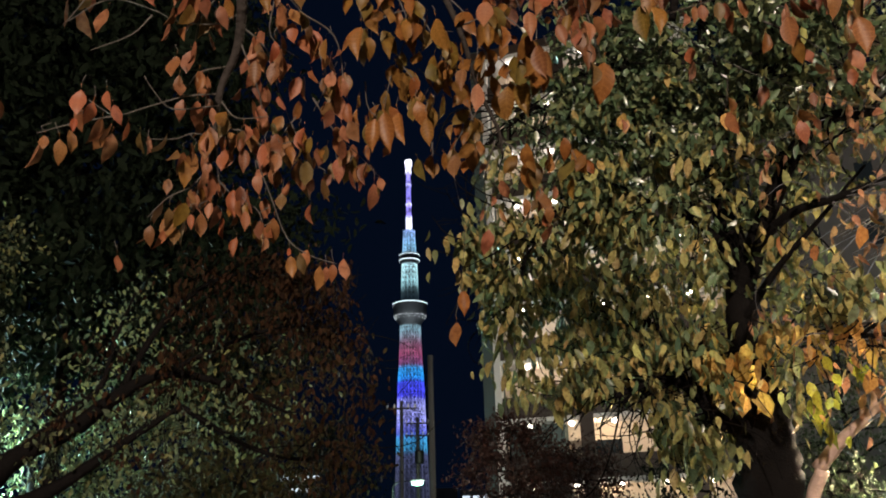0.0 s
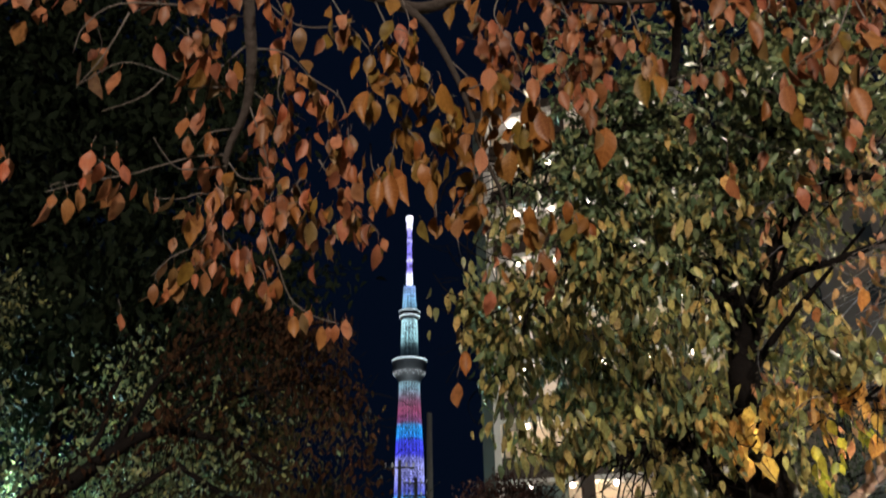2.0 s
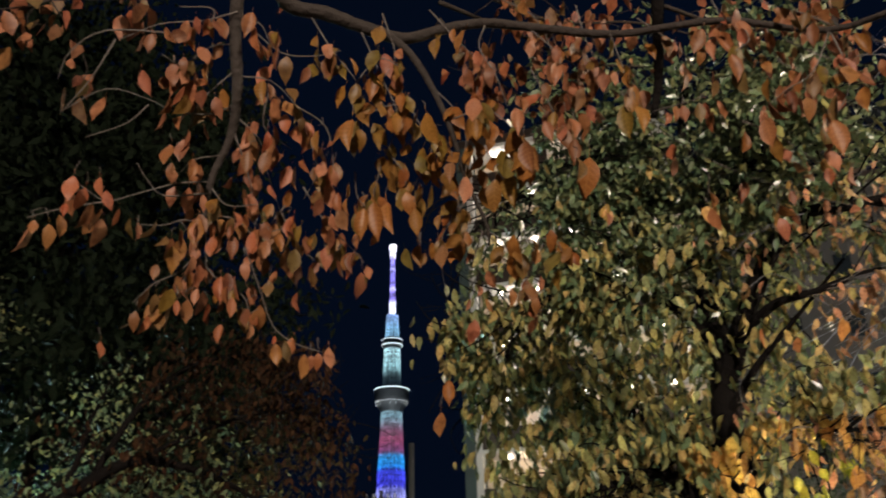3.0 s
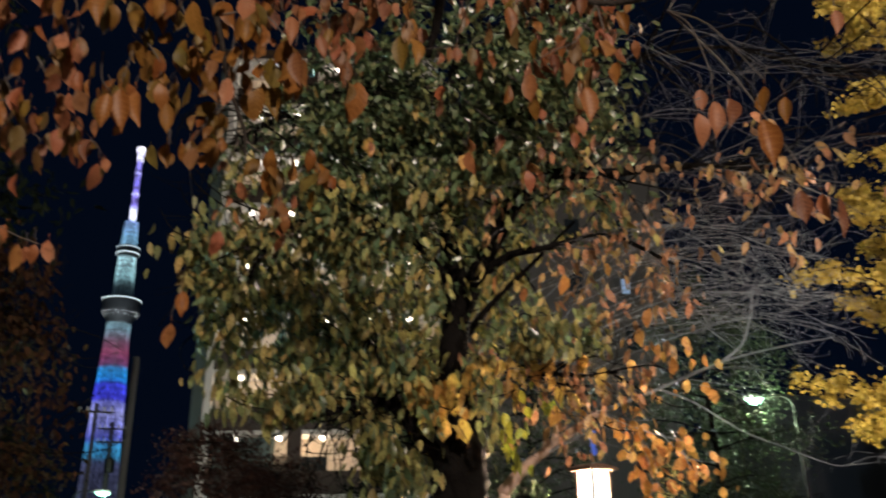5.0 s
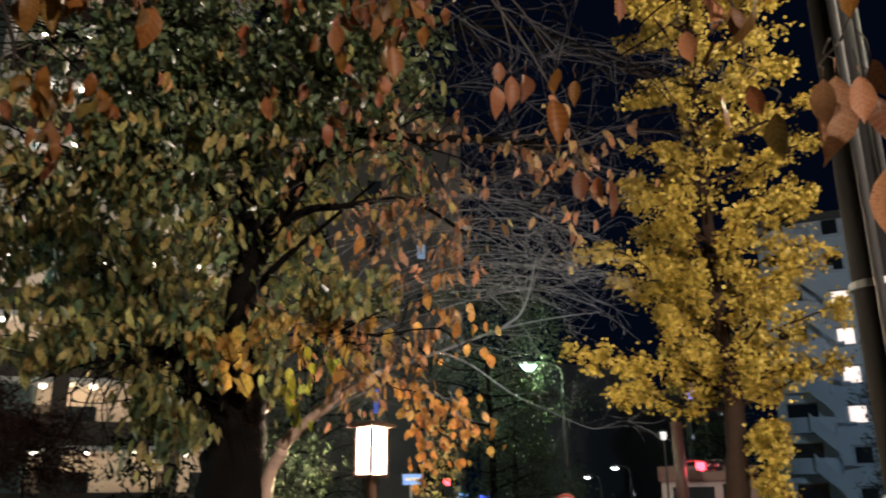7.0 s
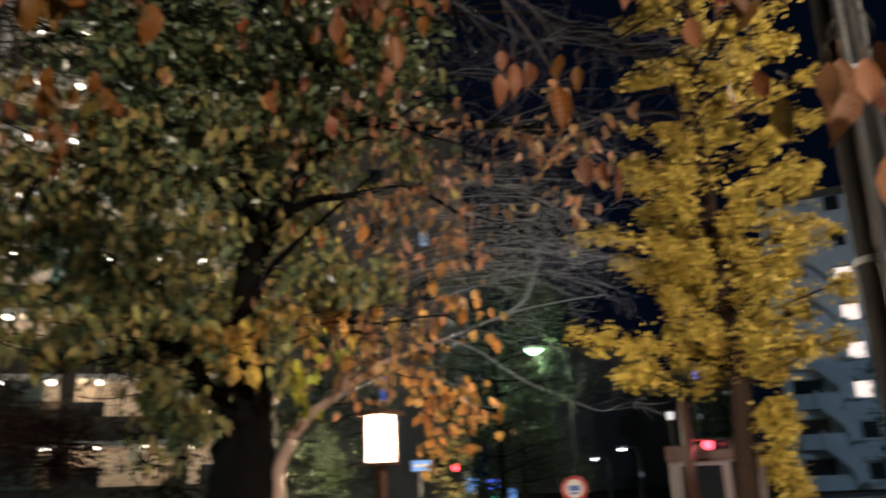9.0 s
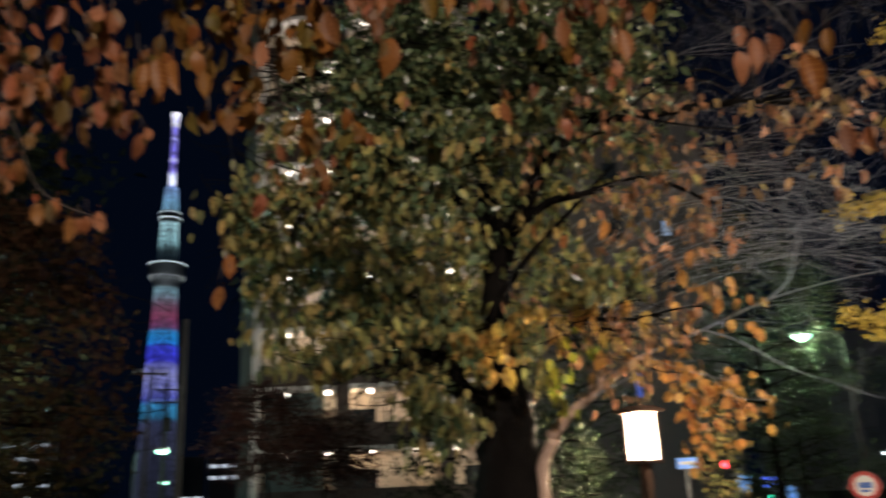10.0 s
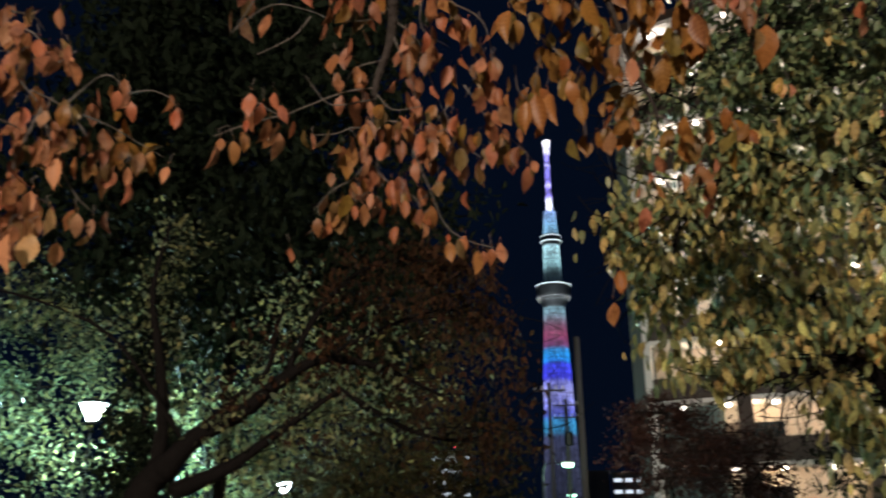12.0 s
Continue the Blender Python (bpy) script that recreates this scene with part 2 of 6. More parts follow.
def part_mesh(name, me, mat, parent, label=""):
    if mat and not me.materials:
        me.materials.append(mat)
    ob = new(name, me)
    if parent:
        ob.parent = parent
        if parent.data is None:
            ob.matrix_parent_inverse = Matrix.Translation(-Vector(parent.location))
    if label:
        tagged(ob, label)
    return ob


def box_into(bm, x0, y0, z0, x1, y1, z1, bevel=0.0, turn=None):
    made = bmesh.ops.create_cube(bm, size=1.0)["verts"]
    m = Matrix.Translation(((x0 + x1) / 2, (y0 + y1) / 2, (z0 + z1) / 2)) @ Matrix.Diagonal((x1 - x0, y1 - y0, z1 - z0, 1))
    bmesh.ops.transform(bm, matrix=m, verts=made)
    if bevel:
        edges = list({e for v in made for e in v.link_edges})
        made = list({v for f in bmesh.ops.bevel(bm, geom=edges, offset=bevel, segments=2, affect="EDGES")["faces"] for v in f.verts} | {v for v in made if v.is_valid})
    if turn:
        bmesh.ops.transform(bm, matrix=turn, verts=[v for v in made if v.is_valid])
    return bm


def box(x0, y0, z0, x1, y1, z1, bevel=0.0, turn=None):
    return box_into(bmesh.new(), x0, y0, z0, x1, y1, z1, bevel, turn)


def lathe(profile, place, steps=24):
    """A turned body: rows of radius and height."""
    bm = bmesh.new()
    rings = []
    for r, z in profile:
        rings.append([bm.verts.new((place[0] + r * math.cos(2 * math.pi * i / steps), place[1] + r * math.sin(2 * math.pi * i / steps), place[2] + z)) for i in range(steps)])
    for a, b in zip(rings, rings[1:]):
        for i in range(steps):
            bm.faces.new((a[i], a[(i + 1) % steps], b[(i + 1) % steps], b[i]))
    bm.faces.new(list(reversed(rings[0])))
    bm.faces.new(rings[-1])
    return bm


def smooth_line(points, steps=5):
    """A curve through the points (Catmull-Rom)."""
    p = [Vector(q) for q in points]
    p = [2 * p[0] - p[1], *p, 2 * p[-1] - p[-2]]
    line = []
    for a, b, c, d in zip(p, p[1:], p[2:], p[3:]):
        for i in range(steps):
            t = i / steps
            line.append(0.5 * (2 * b + (c - a) * t + (2 * a - 5 * b + 4 * c - d) * t * t + (3 * b - a - 3 * c + d) * t ** 3))
    line.append(p[-2])
    return line


def tube_data(line, r0, r1, sides, verts, faces, rough=0.0, rng=random):
    start = len(verts)
    n = len(line)
    for i, c in enumerate(line):
        d = (line[min(i + 1, n - 1)] - line[max(i - 1, 0)]).normalized()
        u = d.cross(Vector((0.31, 0.87, 0.38))).normalized()
        v = d.cross(u)
        r = r0 + (r1 - r0) * (i / max(1, n - 1)) ** 0.8
        for k in range(sides):
            a = 2 * math.pi * k / sides
            rr = r * (1 + rough * rng.uniform(-1, 1))
            verts.append(c + rr * (math.cos(a) * u + math.sin(a) * v))
    for i in range(n - 1):
        for k in range(sides):
            a, b = start + i * sides + k, start + i * sides + (k + 1) % sides
            faces.append((a, b, b + sides, a + sides))
    faces.append(tuple(start + k for k in reversed(range(sides))))
    faces.append(tuple(start + (n - 1) * sides + k for k in range(sides)))


def mesh_from(name, verts, faces, smooth=True):
    me = bpy.data.meshes.new(name)
    me.from_pydata([tuple(v) for v in verts], [], faces)
    if smooth:
        me.polygons.foreach_set("use_smooth", [True] * len(me.polygons))
    me.update()
    return me


def limb(name, points, r0, r1, mat, parent, sides=9, steps=6, rough=0.08, label=""):
    verts, faces = [], []
    line = smooth_line(points, steps)
    tube_data(line, r0, r1, sides, verts, faces, rough)
    part_mesh(name, mesh_from(name, verts, faces), mat, parent, label)
    return line


def leaf_cloud(name, places, size, mat, parent, droop=0.6, width=0.21, label="", jitter=0.35, seed=1):
    """Very many small folded leaf blades in one mesh."""
    rng = np.random.default_rng(seed)
    c = np.array([tuple(p) for p in places], dtype=float)
    n = len(c)
    d = rng.normal(size=(n, 3))
    d /= np.linalg.norm(d, axis=1)[:, None]
    d = d * (1 - droop) + np.array((0, 0, -droop))
    d /= np.linalg.norm(d, axis=1)[:, None]
    q = rng.normal(size=(n, 3))
    u = np.cross(d, q)
    u /= np.linalg.norm(u, axis=1)[:, None]
    w = np.cross(u, d)
    s = size * (1 + jitter * rng.uniform(-1, 1, n))[:, None]
    fold = rng.uniform(0.05, 0.25, n)[:, None]
    curl = rng.uniform(-0.2, 0.25, n)[:, None]
    def at(along_, across, lift):
        return c + s * (along_ * d + across * u + (lift + curl * along_ * along_) * w)

    v = np.stack([at(0.0, 0.0, 0.0), at(0.22, -0.8 * width, 0.8 * fold), at(0.56, -0.95 * width, fold), at(1.0, 0.0, 0.0), at(0.56, 0.95 * width, fold), at(0.22, 0.8 * width, 0.8 * fold), at(0.4, 0.0, 0.0)], axis=1).reshape(-1, 3)
    k = np.arange(n)[:, None] * 7
    quads = np.concatenate([k + np.array((0, 1, 2, 6)), k + np.array((6, 2, 3, 4)), k + np.array((0, 6, 4, 5))], axis=1).reshape(-1, 4)
    me = bpy.data.meshes.new(name)
    me.from_pydata(v.tolist(), [], quads.tolist())
    me.polygons.foreach_set("use_smooth", [True] * len(me.polygons))
    me.update()
    return tagged(part_mesh(name, me, mat, parent, label), kind="stuff")


def grow(line, count, reach, spread, rng, lift=0.0, start=0.25, outward=None):
    """Side shoots off a branch line: short lines that leave it at random and bend over."""
    shoots = []
    for _ in range(count):
        i = min(len(line) - 2, int((start + (1 - start) * rng.random()) * (len(line) - 1)))
        p = line[i].lerp(line[i + 1], rng.random())
        ahead = (line[i + 1] - line[i]).normalized()
        d = ahead * rng.uniform(0.2, 0.9) + Vector((rng.gauss(0, 1), rng.gauss(0, 1), rng.gauss(0, 0.7))) * spread
        if outward:
            d += Vector(outward)
        d.z += lift
        d.normalize()
        length = reach * rng.uniform(0.45, 1.0)
        bend = Vector((rng.gauss(0, 0.25), rng.gauss(0, 0.25), rng.gauss(-0.1, 0.25)))
        shoots.append([p, p + d * length * 0.4, p + (d + 0.3 * bend).normalized() * length * 0.75, p + (d + bend).normalized() * length])
    return shoots


def shoots_mesh(name, shoots, r0, r1, mat, parent, sides=4, steps=3, label=""):
    verts, faces, lines = [], [], []
    for s in shoots:
        line = smooth_line(s, steps)
        tube_data(line, r0, r1, sides, verts, faces)
        lines.append(line)
    tagged(part_mesh(name, mesh_from(name, verts, faces), mat, parent, label), kind="stuff")
    return lines


def along(lines, per, scatter, rng, start=0.3):
    """Leaf places scattered along twig lines."""
    places = []
    for line in lines:
        for _ in range(per):
            f = (start + (1 - start) * rng.random()) * (len(line) - 1.001)
            i = int(f)
            p = line[i].lerp(line[i + 1], f - i)
            places.append(p + Vector((rng.gauss(0, scatter), rng.gauss(0, scatter), rng.gauss(-0.3 * scatter, scatter))))
    return places


def tip_about_eye(thing, lean=1.0):
    """Tips a whole tree by a degree about the camera's eye, to fit its view."""
    pivot = Matrix.Translation((-0.01, 0.175, 1.68))
    thing.matrix_basis = pivot @ Matrix.Rotation(radians(lean), 4, "Y") @ pivot.inverted() @ thing.matrix_basis


# ---- ground ----
def ground():
    bm = bmesh.new()
    bmesh.ops.create_grid(bm, x_segments=40, y_segments=40, size=2400)
    tagged(part("ground", bm, SOIL, None), "dark packed earth of the park at night", "ground", kind="structure")
    road = part("road", box(-40, 24.0, 0.004, 60, 30.0, 0.02), ASPHALT, None)
    tagged(road, "dark asphalt road beyond the park trees", "road", kind="structure")
    kerb = part("kerb", box(-40, 23.75, -0.05, 60, 23.998, 0.14, 0.01), CONCRETE, None)
    tagged(kerb, "grey concrete kerb along the road", "kerb", kind="structure")


ground()


# ---- broadcasting tower ----
TOWER = (-44.4, 1316.0, 0.0)
LATTICE = floodlit_glow_material("lit_tower_lattice", [
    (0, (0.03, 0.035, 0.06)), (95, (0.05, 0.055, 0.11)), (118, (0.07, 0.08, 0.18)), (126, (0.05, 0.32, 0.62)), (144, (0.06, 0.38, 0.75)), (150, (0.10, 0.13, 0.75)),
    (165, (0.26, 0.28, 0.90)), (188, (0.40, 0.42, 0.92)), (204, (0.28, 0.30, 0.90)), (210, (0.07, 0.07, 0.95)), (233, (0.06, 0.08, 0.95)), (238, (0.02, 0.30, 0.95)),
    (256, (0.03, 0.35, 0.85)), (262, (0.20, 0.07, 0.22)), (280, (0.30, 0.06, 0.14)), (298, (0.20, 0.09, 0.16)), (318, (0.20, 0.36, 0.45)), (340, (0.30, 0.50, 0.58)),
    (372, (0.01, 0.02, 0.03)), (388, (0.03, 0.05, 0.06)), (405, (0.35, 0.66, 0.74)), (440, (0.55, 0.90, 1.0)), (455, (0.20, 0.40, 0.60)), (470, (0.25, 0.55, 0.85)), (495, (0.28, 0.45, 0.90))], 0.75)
CORE = floodlit_glow_material("lit_tower_core", [
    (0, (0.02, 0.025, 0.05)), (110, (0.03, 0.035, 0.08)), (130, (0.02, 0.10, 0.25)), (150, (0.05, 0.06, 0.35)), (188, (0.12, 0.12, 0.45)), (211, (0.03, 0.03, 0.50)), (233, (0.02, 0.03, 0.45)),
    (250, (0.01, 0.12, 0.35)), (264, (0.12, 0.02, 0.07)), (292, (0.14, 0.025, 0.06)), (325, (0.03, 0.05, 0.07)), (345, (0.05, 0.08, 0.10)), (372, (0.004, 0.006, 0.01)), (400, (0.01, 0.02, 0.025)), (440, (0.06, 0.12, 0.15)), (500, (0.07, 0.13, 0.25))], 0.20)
MAST = floodlit_glow_material("lit_tower_mast", [
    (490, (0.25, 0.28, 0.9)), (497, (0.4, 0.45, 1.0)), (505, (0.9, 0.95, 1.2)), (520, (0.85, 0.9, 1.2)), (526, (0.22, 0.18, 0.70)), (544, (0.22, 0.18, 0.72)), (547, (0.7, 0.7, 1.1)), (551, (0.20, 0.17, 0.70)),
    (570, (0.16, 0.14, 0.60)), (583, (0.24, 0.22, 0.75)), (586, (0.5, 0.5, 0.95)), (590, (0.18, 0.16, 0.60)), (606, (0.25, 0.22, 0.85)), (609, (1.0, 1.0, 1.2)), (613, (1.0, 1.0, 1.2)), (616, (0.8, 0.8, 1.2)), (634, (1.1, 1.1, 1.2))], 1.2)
RIM = glow("deck_rim_lamps", (0.75, 0.92, 1.0), 1.0)
DOTS = glow("deck_window_lamps", (0.85, 0.95, 1.0), 1.3)


def tower_lattice(name, rows, around, strut, mat, parent):
    """Diagonal steelwork wound both ways round a shaft given as rows of height and radius."""
    verts, faces = [], []

    def place(i, k):
        z, r = rows[i]
        a = 2 * math.pi * k / around
        return Vector((r * math.cos(a), r * math.sin(a), z))

    for i in range(len(rows) - 1):
        for k in range(around):
            tube_data([place(i, k), place(i + 1, k)], strut, strut, 3, verts, faces)
            tube_data([place(i, k), place(i + 1, k + 1)], strut * 0.8, strut * 0.8, 3, verts, faces)
            tube_data([place(i, k + 1), place(i + 1, k)], strut * 0.8, strut * 0.8, 3, verts, faces)
    ob = new(name, mesh_from(name, verts, faces, False))
    ob.data.materials.append(mat)
    ob.parent = parent
    return ob


def tower_part(name, profile, mat, parent, steps=40, label="", top=None):
    me = bpy.data.meshes.new(name)
    bm = lathe(profile, (0, 0, 0), steps)
    bm.to_mesh(me)
    bm.free()
    me.materials.append(mat)
    ob = new(name, me)
    ob.parent = top or parent
    if label:
        tagged(ob, label)
    return ob


def radius_at(z):
    ends = [(0, 30), (60, 27), (130, 24.3), (225, 21.6), (280, 18.3), (340, 16.4), (375, 14.6), (445, 12.6), (470, 10.8), (497, 9.6)]
    for (za, ra), (zb, rb) in zip(ends, ends[1:]):
        if z <= zb:
            return ra + (rb - ra) * (z - za) / (zb - za)
    return 9.6


def broadcasting_tower():
    t = root("broadcasting_tower", TOWER, "tall lattice broadcasting tower lit blue, red and white", "tower")
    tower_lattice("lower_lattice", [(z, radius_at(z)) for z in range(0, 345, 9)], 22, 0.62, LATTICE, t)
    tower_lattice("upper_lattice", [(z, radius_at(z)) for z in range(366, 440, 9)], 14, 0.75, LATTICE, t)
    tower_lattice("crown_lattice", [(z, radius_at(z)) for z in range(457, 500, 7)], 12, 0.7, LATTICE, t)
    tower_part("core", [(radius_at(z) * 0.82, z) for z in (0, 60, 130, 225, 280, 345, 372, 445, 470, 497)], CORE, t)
    low = tower_part("lower_deck", [(16.5, 326), (17.5, 330), (22, 337), (27.0, 344), (28.2, 349), (28.4, 358), (29.0, 363), (29.0, 366), (24, 368), (15, 370)], DECK, t, label="dark grey observation deck with a white light ring")
    tower_part("rim_light", [(29.15, 364.2), (29.35, 364.2), (29.35, 365.9), (29.15, 365.9)], RIM, t, top=low)
    up = tower_part("upper_deck", [(12, 436), (14.5, 439), (17.2, 442), (17.5, 445), (16.2, 446), (16.2, 450), (17.8, 451), (17.8, 454), (13, 456), (11, 457)], DECK, t, label="dark grey upper deck with pale rings")
    tower_part("rim_light", [(17.6, 442.2), (17.75, 442.2), (17.75, 444), (17.6, 444)], RIM, t, top=up)
    tower_part("rim_light", [(17.9, 451.8), (18.0, 451.8), (18.0, 453), (17.9, 453)], RIM, t, top=up)
    for k in range(26):
        a = math.pi + math.pi * (k + 0.5) / 26
        r = 27.0 if k % 3 else 25.2
        z = 343.4 if k % 3 else 339.0
        me = bpy.data.meshes.new("deck_lamp")
        bm = box(r * math.cos(a) - 0.45, r * math.sin(a) - 0.45, z, r * math.cos(a) + 0.45, r * math.sin(a) + 0.45, z + 1.0)
        bm.to_mesh(me)
        bm.free()
        me.materials.append(DOTS)
        ob = new("deck_lamp", me)
        ob.parent = low
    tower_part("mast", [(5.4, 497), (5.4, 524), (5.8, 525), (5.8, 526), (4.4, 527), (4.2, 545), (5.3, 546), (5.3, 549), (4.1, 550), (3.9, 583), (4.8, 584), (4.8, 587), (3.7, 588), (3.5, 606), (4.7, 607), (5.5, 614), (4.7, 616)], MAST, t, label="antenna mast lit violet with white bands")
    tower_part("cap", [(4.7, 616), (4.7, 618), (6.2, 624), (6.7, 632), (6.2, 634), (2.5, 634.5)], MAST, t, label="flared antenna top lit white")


broadcasting_tower()


# ---- apartment building behind the trees ----
def apartment_building():
    """A gallery block: slabs, dark parapets, lit back walls, pillars and ceiling lamps."""
    sx, sy = 2.74, 43.4
    long, floors, rise = 12.5, 9, 3.12
    base = 0.9
    b = root("apartment_building", (sx, sy, 0), "cream apartment building with lit open galleries", "building")
    turn = Matrix.Translation((sx, sy, 0)) @ Matrix.Rotation(radians(-20), 4, "Z")
    back = part("back_wall", box(0.35, 1.9, 0, long, 2.2, base + floors * rise, 0, turn), PLASTER, b, "cream tiled back wall of the galleries")
    part("side_wall", box(-0.25, -0.3, 0, 0.33, 9, base + floors * rise + 0.6, 0, turn), TEAL, b, "dark teal side wall")
    part("end_pier", box(0.345, -0.25, 0, 0.72, 0.2, base + floors * rise, 0.02, turn), WHITEWALL, b, "white end pier")
    part("roof", box(-0.3, -0.35, base + floors * rise + 0.01, long, 9, base + floors * rise + 0.5, 0, turn), PARAPET, b)
    part("plinth", box(0.725, 0.0, 0, long, 0.25, base + 1.05, 0, turn), PARAPET, b)
    lampglow = glow("gallery_lamp", (1.0, 0.90, 0.76), 9.0)
    doorpaint = material("flat_door_paint", (0.16, 0.12, 0.09), 0.5, 0.2, 3.0, 0.05)
    for k in range(1, floors + 1):
        z = base + k * rise
        part("slab", box(0.725, -0.2, z - 0.22, long, 1.895, z, 0.01, turn), WHITEWALL, b)
        if k < floors:
            part("parapet", box(0.725, -0.2, z + 0.004, long, -0.05, z + 1.12, 0.01, turn), PARAPET, b, "dark brown gallery parapet")
        for j in range(5):
            x = 1.95 + 2.22 * j
            part("ceiling_lamp", lathe([(0.05, 0.12), (0.13, 0.09), (0.16, 0.02), (0.10, -0.07), (0.03, -0.09)], turn @ Vector((x, 0.6, z - 0.345)), 12), lampglow, b, "lit round ceiling lamp", True).visible_shadow = False
        for x in ((2.6, 8.4) if k > 2 else (5.4, 9.6)):
            lamp("gallery_light", tuple(turn @ Vector((x, 0.62, z - 0.62))), 20 if k > 2 else 46, (1.0, 0.70, 0.42) if k < 4 else (1.0, 0.86, 0.74), 0.12)
        for j in range(4):
            x = 3.6 + j * 6.0
            d = part("flat_door", box(x, 1.84, z - rise + 0.03, x + 0.9, 1.897, z - rise + 2.05, 0.01, turn), doorpaint, b)
            part("door_frame", box(x - 0.07, 1.86, z - rise + 0.02, x - 0.005, 1.9, z - rise + 2.12, 0, turn), DARKSTEEL, d)
            w = part("window", box(x + 1.5, 1.85, z - rise + 0.95, x + 2.9, 1.897, z - rise + 2.0, 0.01, turn), GLASS_DARK, b)
            part("window_frame", box(x + 1.45, 1.83, z - rise + 0.9, x + 2.95, 1.848, z - rise + 0.95, 0, turn), STEEL, w)
    # added dark box for the dark panels in the left bay
    part("dark_bay_panel", box(0.73, 0.95, 0, 3.7, 1.89, base + 2 * rise - 0.23, 0.01, turn), TEAL, b, "dark teal panel in the left bay")
    # the darker wing beyond the galleries
    part("wing_wall", box(long + 0.01, 0.4, 0, long + 12.5, 9, base + 7 * rise, 0, turn), material("dark_grey_render", (0.075, 0.068, 0.066), 0.8, 0.2, 0.7, 0.1), b, "dark grey wall of the side wing")
    part("wing_roof", box(long + 0.005, 0.2, base + 7 * rise + 0.004, long + 12.7, 9, base + 7 * rise + 0.4, 0, turn), PARAPET, b)
    coolroom = glow("cool_lit_window", (0.45, 0.65, 1.0), 0.30)
    for k in range(7):
        for j in range(4):
            x = long + 1.2 + 2.9 * j
            z = base + k * rise + 0.9
            lit = (j, k) == (3, 4)
            w = part("window", box(x, 0.30, z, x + (0.42 if lit else 0.8), 0.396, z + (0.85 if lit else 1.3), 0.01, turn), coolroom if lit else GLASS_DARK, b)
            part("window_sill", box(x - 0.1, 0.22, z - 0.10, x + 0.9, 0.396, z - 0.004, 0.01, turn), CONCRETE, w)
    for j in range(5):
        x = 4.75 + j * 5.2
        if x < long:
            part("pillar", box(x, -0.32, 0, x + 0.7, -0.205, base + floors * rise, 0.01, turn), PARAPET, b, "dark pillar between the galleries")


apartment_building()


# ---- pale curved apartment block down the street ----
def pale_block():
    cx, cy = 61.5, 33.0
    b = root("apartment_block", (cx, cy, 0), "pale blue apartment block with curved balconies", "building")
    turn = Matrix.Translation((cx + 0.15, cy, -1.05)) @ Matrix.Rotation(radians(-60), 4, "Z")
    part("wall", box(-5.2, 0, 0, 4.6, 10, 24, 0, turn), BLUEWALL, b)
    part("roof", box(-5.4, -0.3, 24.003, 4.8, 10.3, 24.6, 0, turn), CONCRETE, b)
    room = glow("lit_room", (1.0, 0.82, 0.74), 1.3)
    for k in range(8):
        z = 1.0 + 3.0 * k
        for j in range(3):
            x = (-3.4, 0.4, 3.9)[j]
            if j == 1:
                w = part("window", box(x - 0.55, -0.06, z + 0.75, x + 0.6, -0.004, z + 1.95, 0, turn), room if 1 < k < 6 else GLASS_DARK, b)
                part("window_frame", box(x - 0.85, -0.1, z + 2.004, x + 0.85, -0.004, z + 2.1, 0, turn), STEEL, w)
                part("window_sill", box(x - 0.9, -0.25, z + 0.55, x + 0.9, -0.004, z + 0.696, 0, turn), BLUEWALL, w)
                continue
            bm = bmesh.new()
            rings = []
            for i in range(13):
                a = math.pi * i / 12
                px, py = x + 2.3 * math.cos(a), -1.7 * math.sin(a)
                rings.append([bm.verts.new(turn @ Vector((px * 1.0, py, z))), bm.verts.new(turn @ Vector((px, py, z + 1.15))), bm.verts.new(turn @ Vector((x + 2.15 * math.cos(a), -1.55 * math.sin(a), z + 1.15))), bm.verts.new(turn @ Vector((x + 2.15 * math.cos(a), -1.55 * math.sin(a), z)))])
            for p, q in zip(rings, rings[1:]):
                for i in range(4):
                    bm.faces.new((p[i], q[i], q[(i + 1) % 4], p[(i + 1) % 4]))
            bm.faces.new([r[0] for r in rings])
            bal = part("balcony", bm, BLUEWALL, b, "rounded pale balcony")
            w = part("window", box(x - 1.1, -0.06, z + 0.9, x + 1.1, -0.004, z + 2.3, 0, turn), GLASS_DARK, b)
            part("window_frame", box(x - 1.2, -0.1, z + 2.304, x + 1.2, -0.004, z + 2.4, 0, turn), STEEL, w)
    # outside stair: slanted parapets between the balconies and the lit landings
    for k in range(7):
        z = 1.6 + 3.0 * k
        bm = bmesh.new()
        ends = [(-3.0, z + 2.6), (-0.45, z + 0.1)]
        a, c = [[bm.verts.new(turn @ Vector((x, y, zz + h))) for y, h in ((-1.95, 0), (-1.95, 1.25), (-1.8, 1.25), (-1.8, 0))] for x, zz in ends]
        for i in range(4):
            bm.faces.new((a[i], c[i], c[(i + 1) % 4], a[(i + 1) % 4]))
        bm.faces.new(a[::-1])
        bm.faces.new(c)
        part("stair_flight", bm, BLUEWALL, b, "slanted pale stair parapet")
        part("landing", box(-0.45, -1.95, z - 0.1, 0.2, -0.004, z + 0.08, 0.01, turn), BLUEWALL, b)
    # bluish lamp added outside the view, brightens the facade
    lamp("unseen_street_light", (46, 13, 6.0), 3200, (0.58, 0.78, 1.0), 0.4)


pale_block()


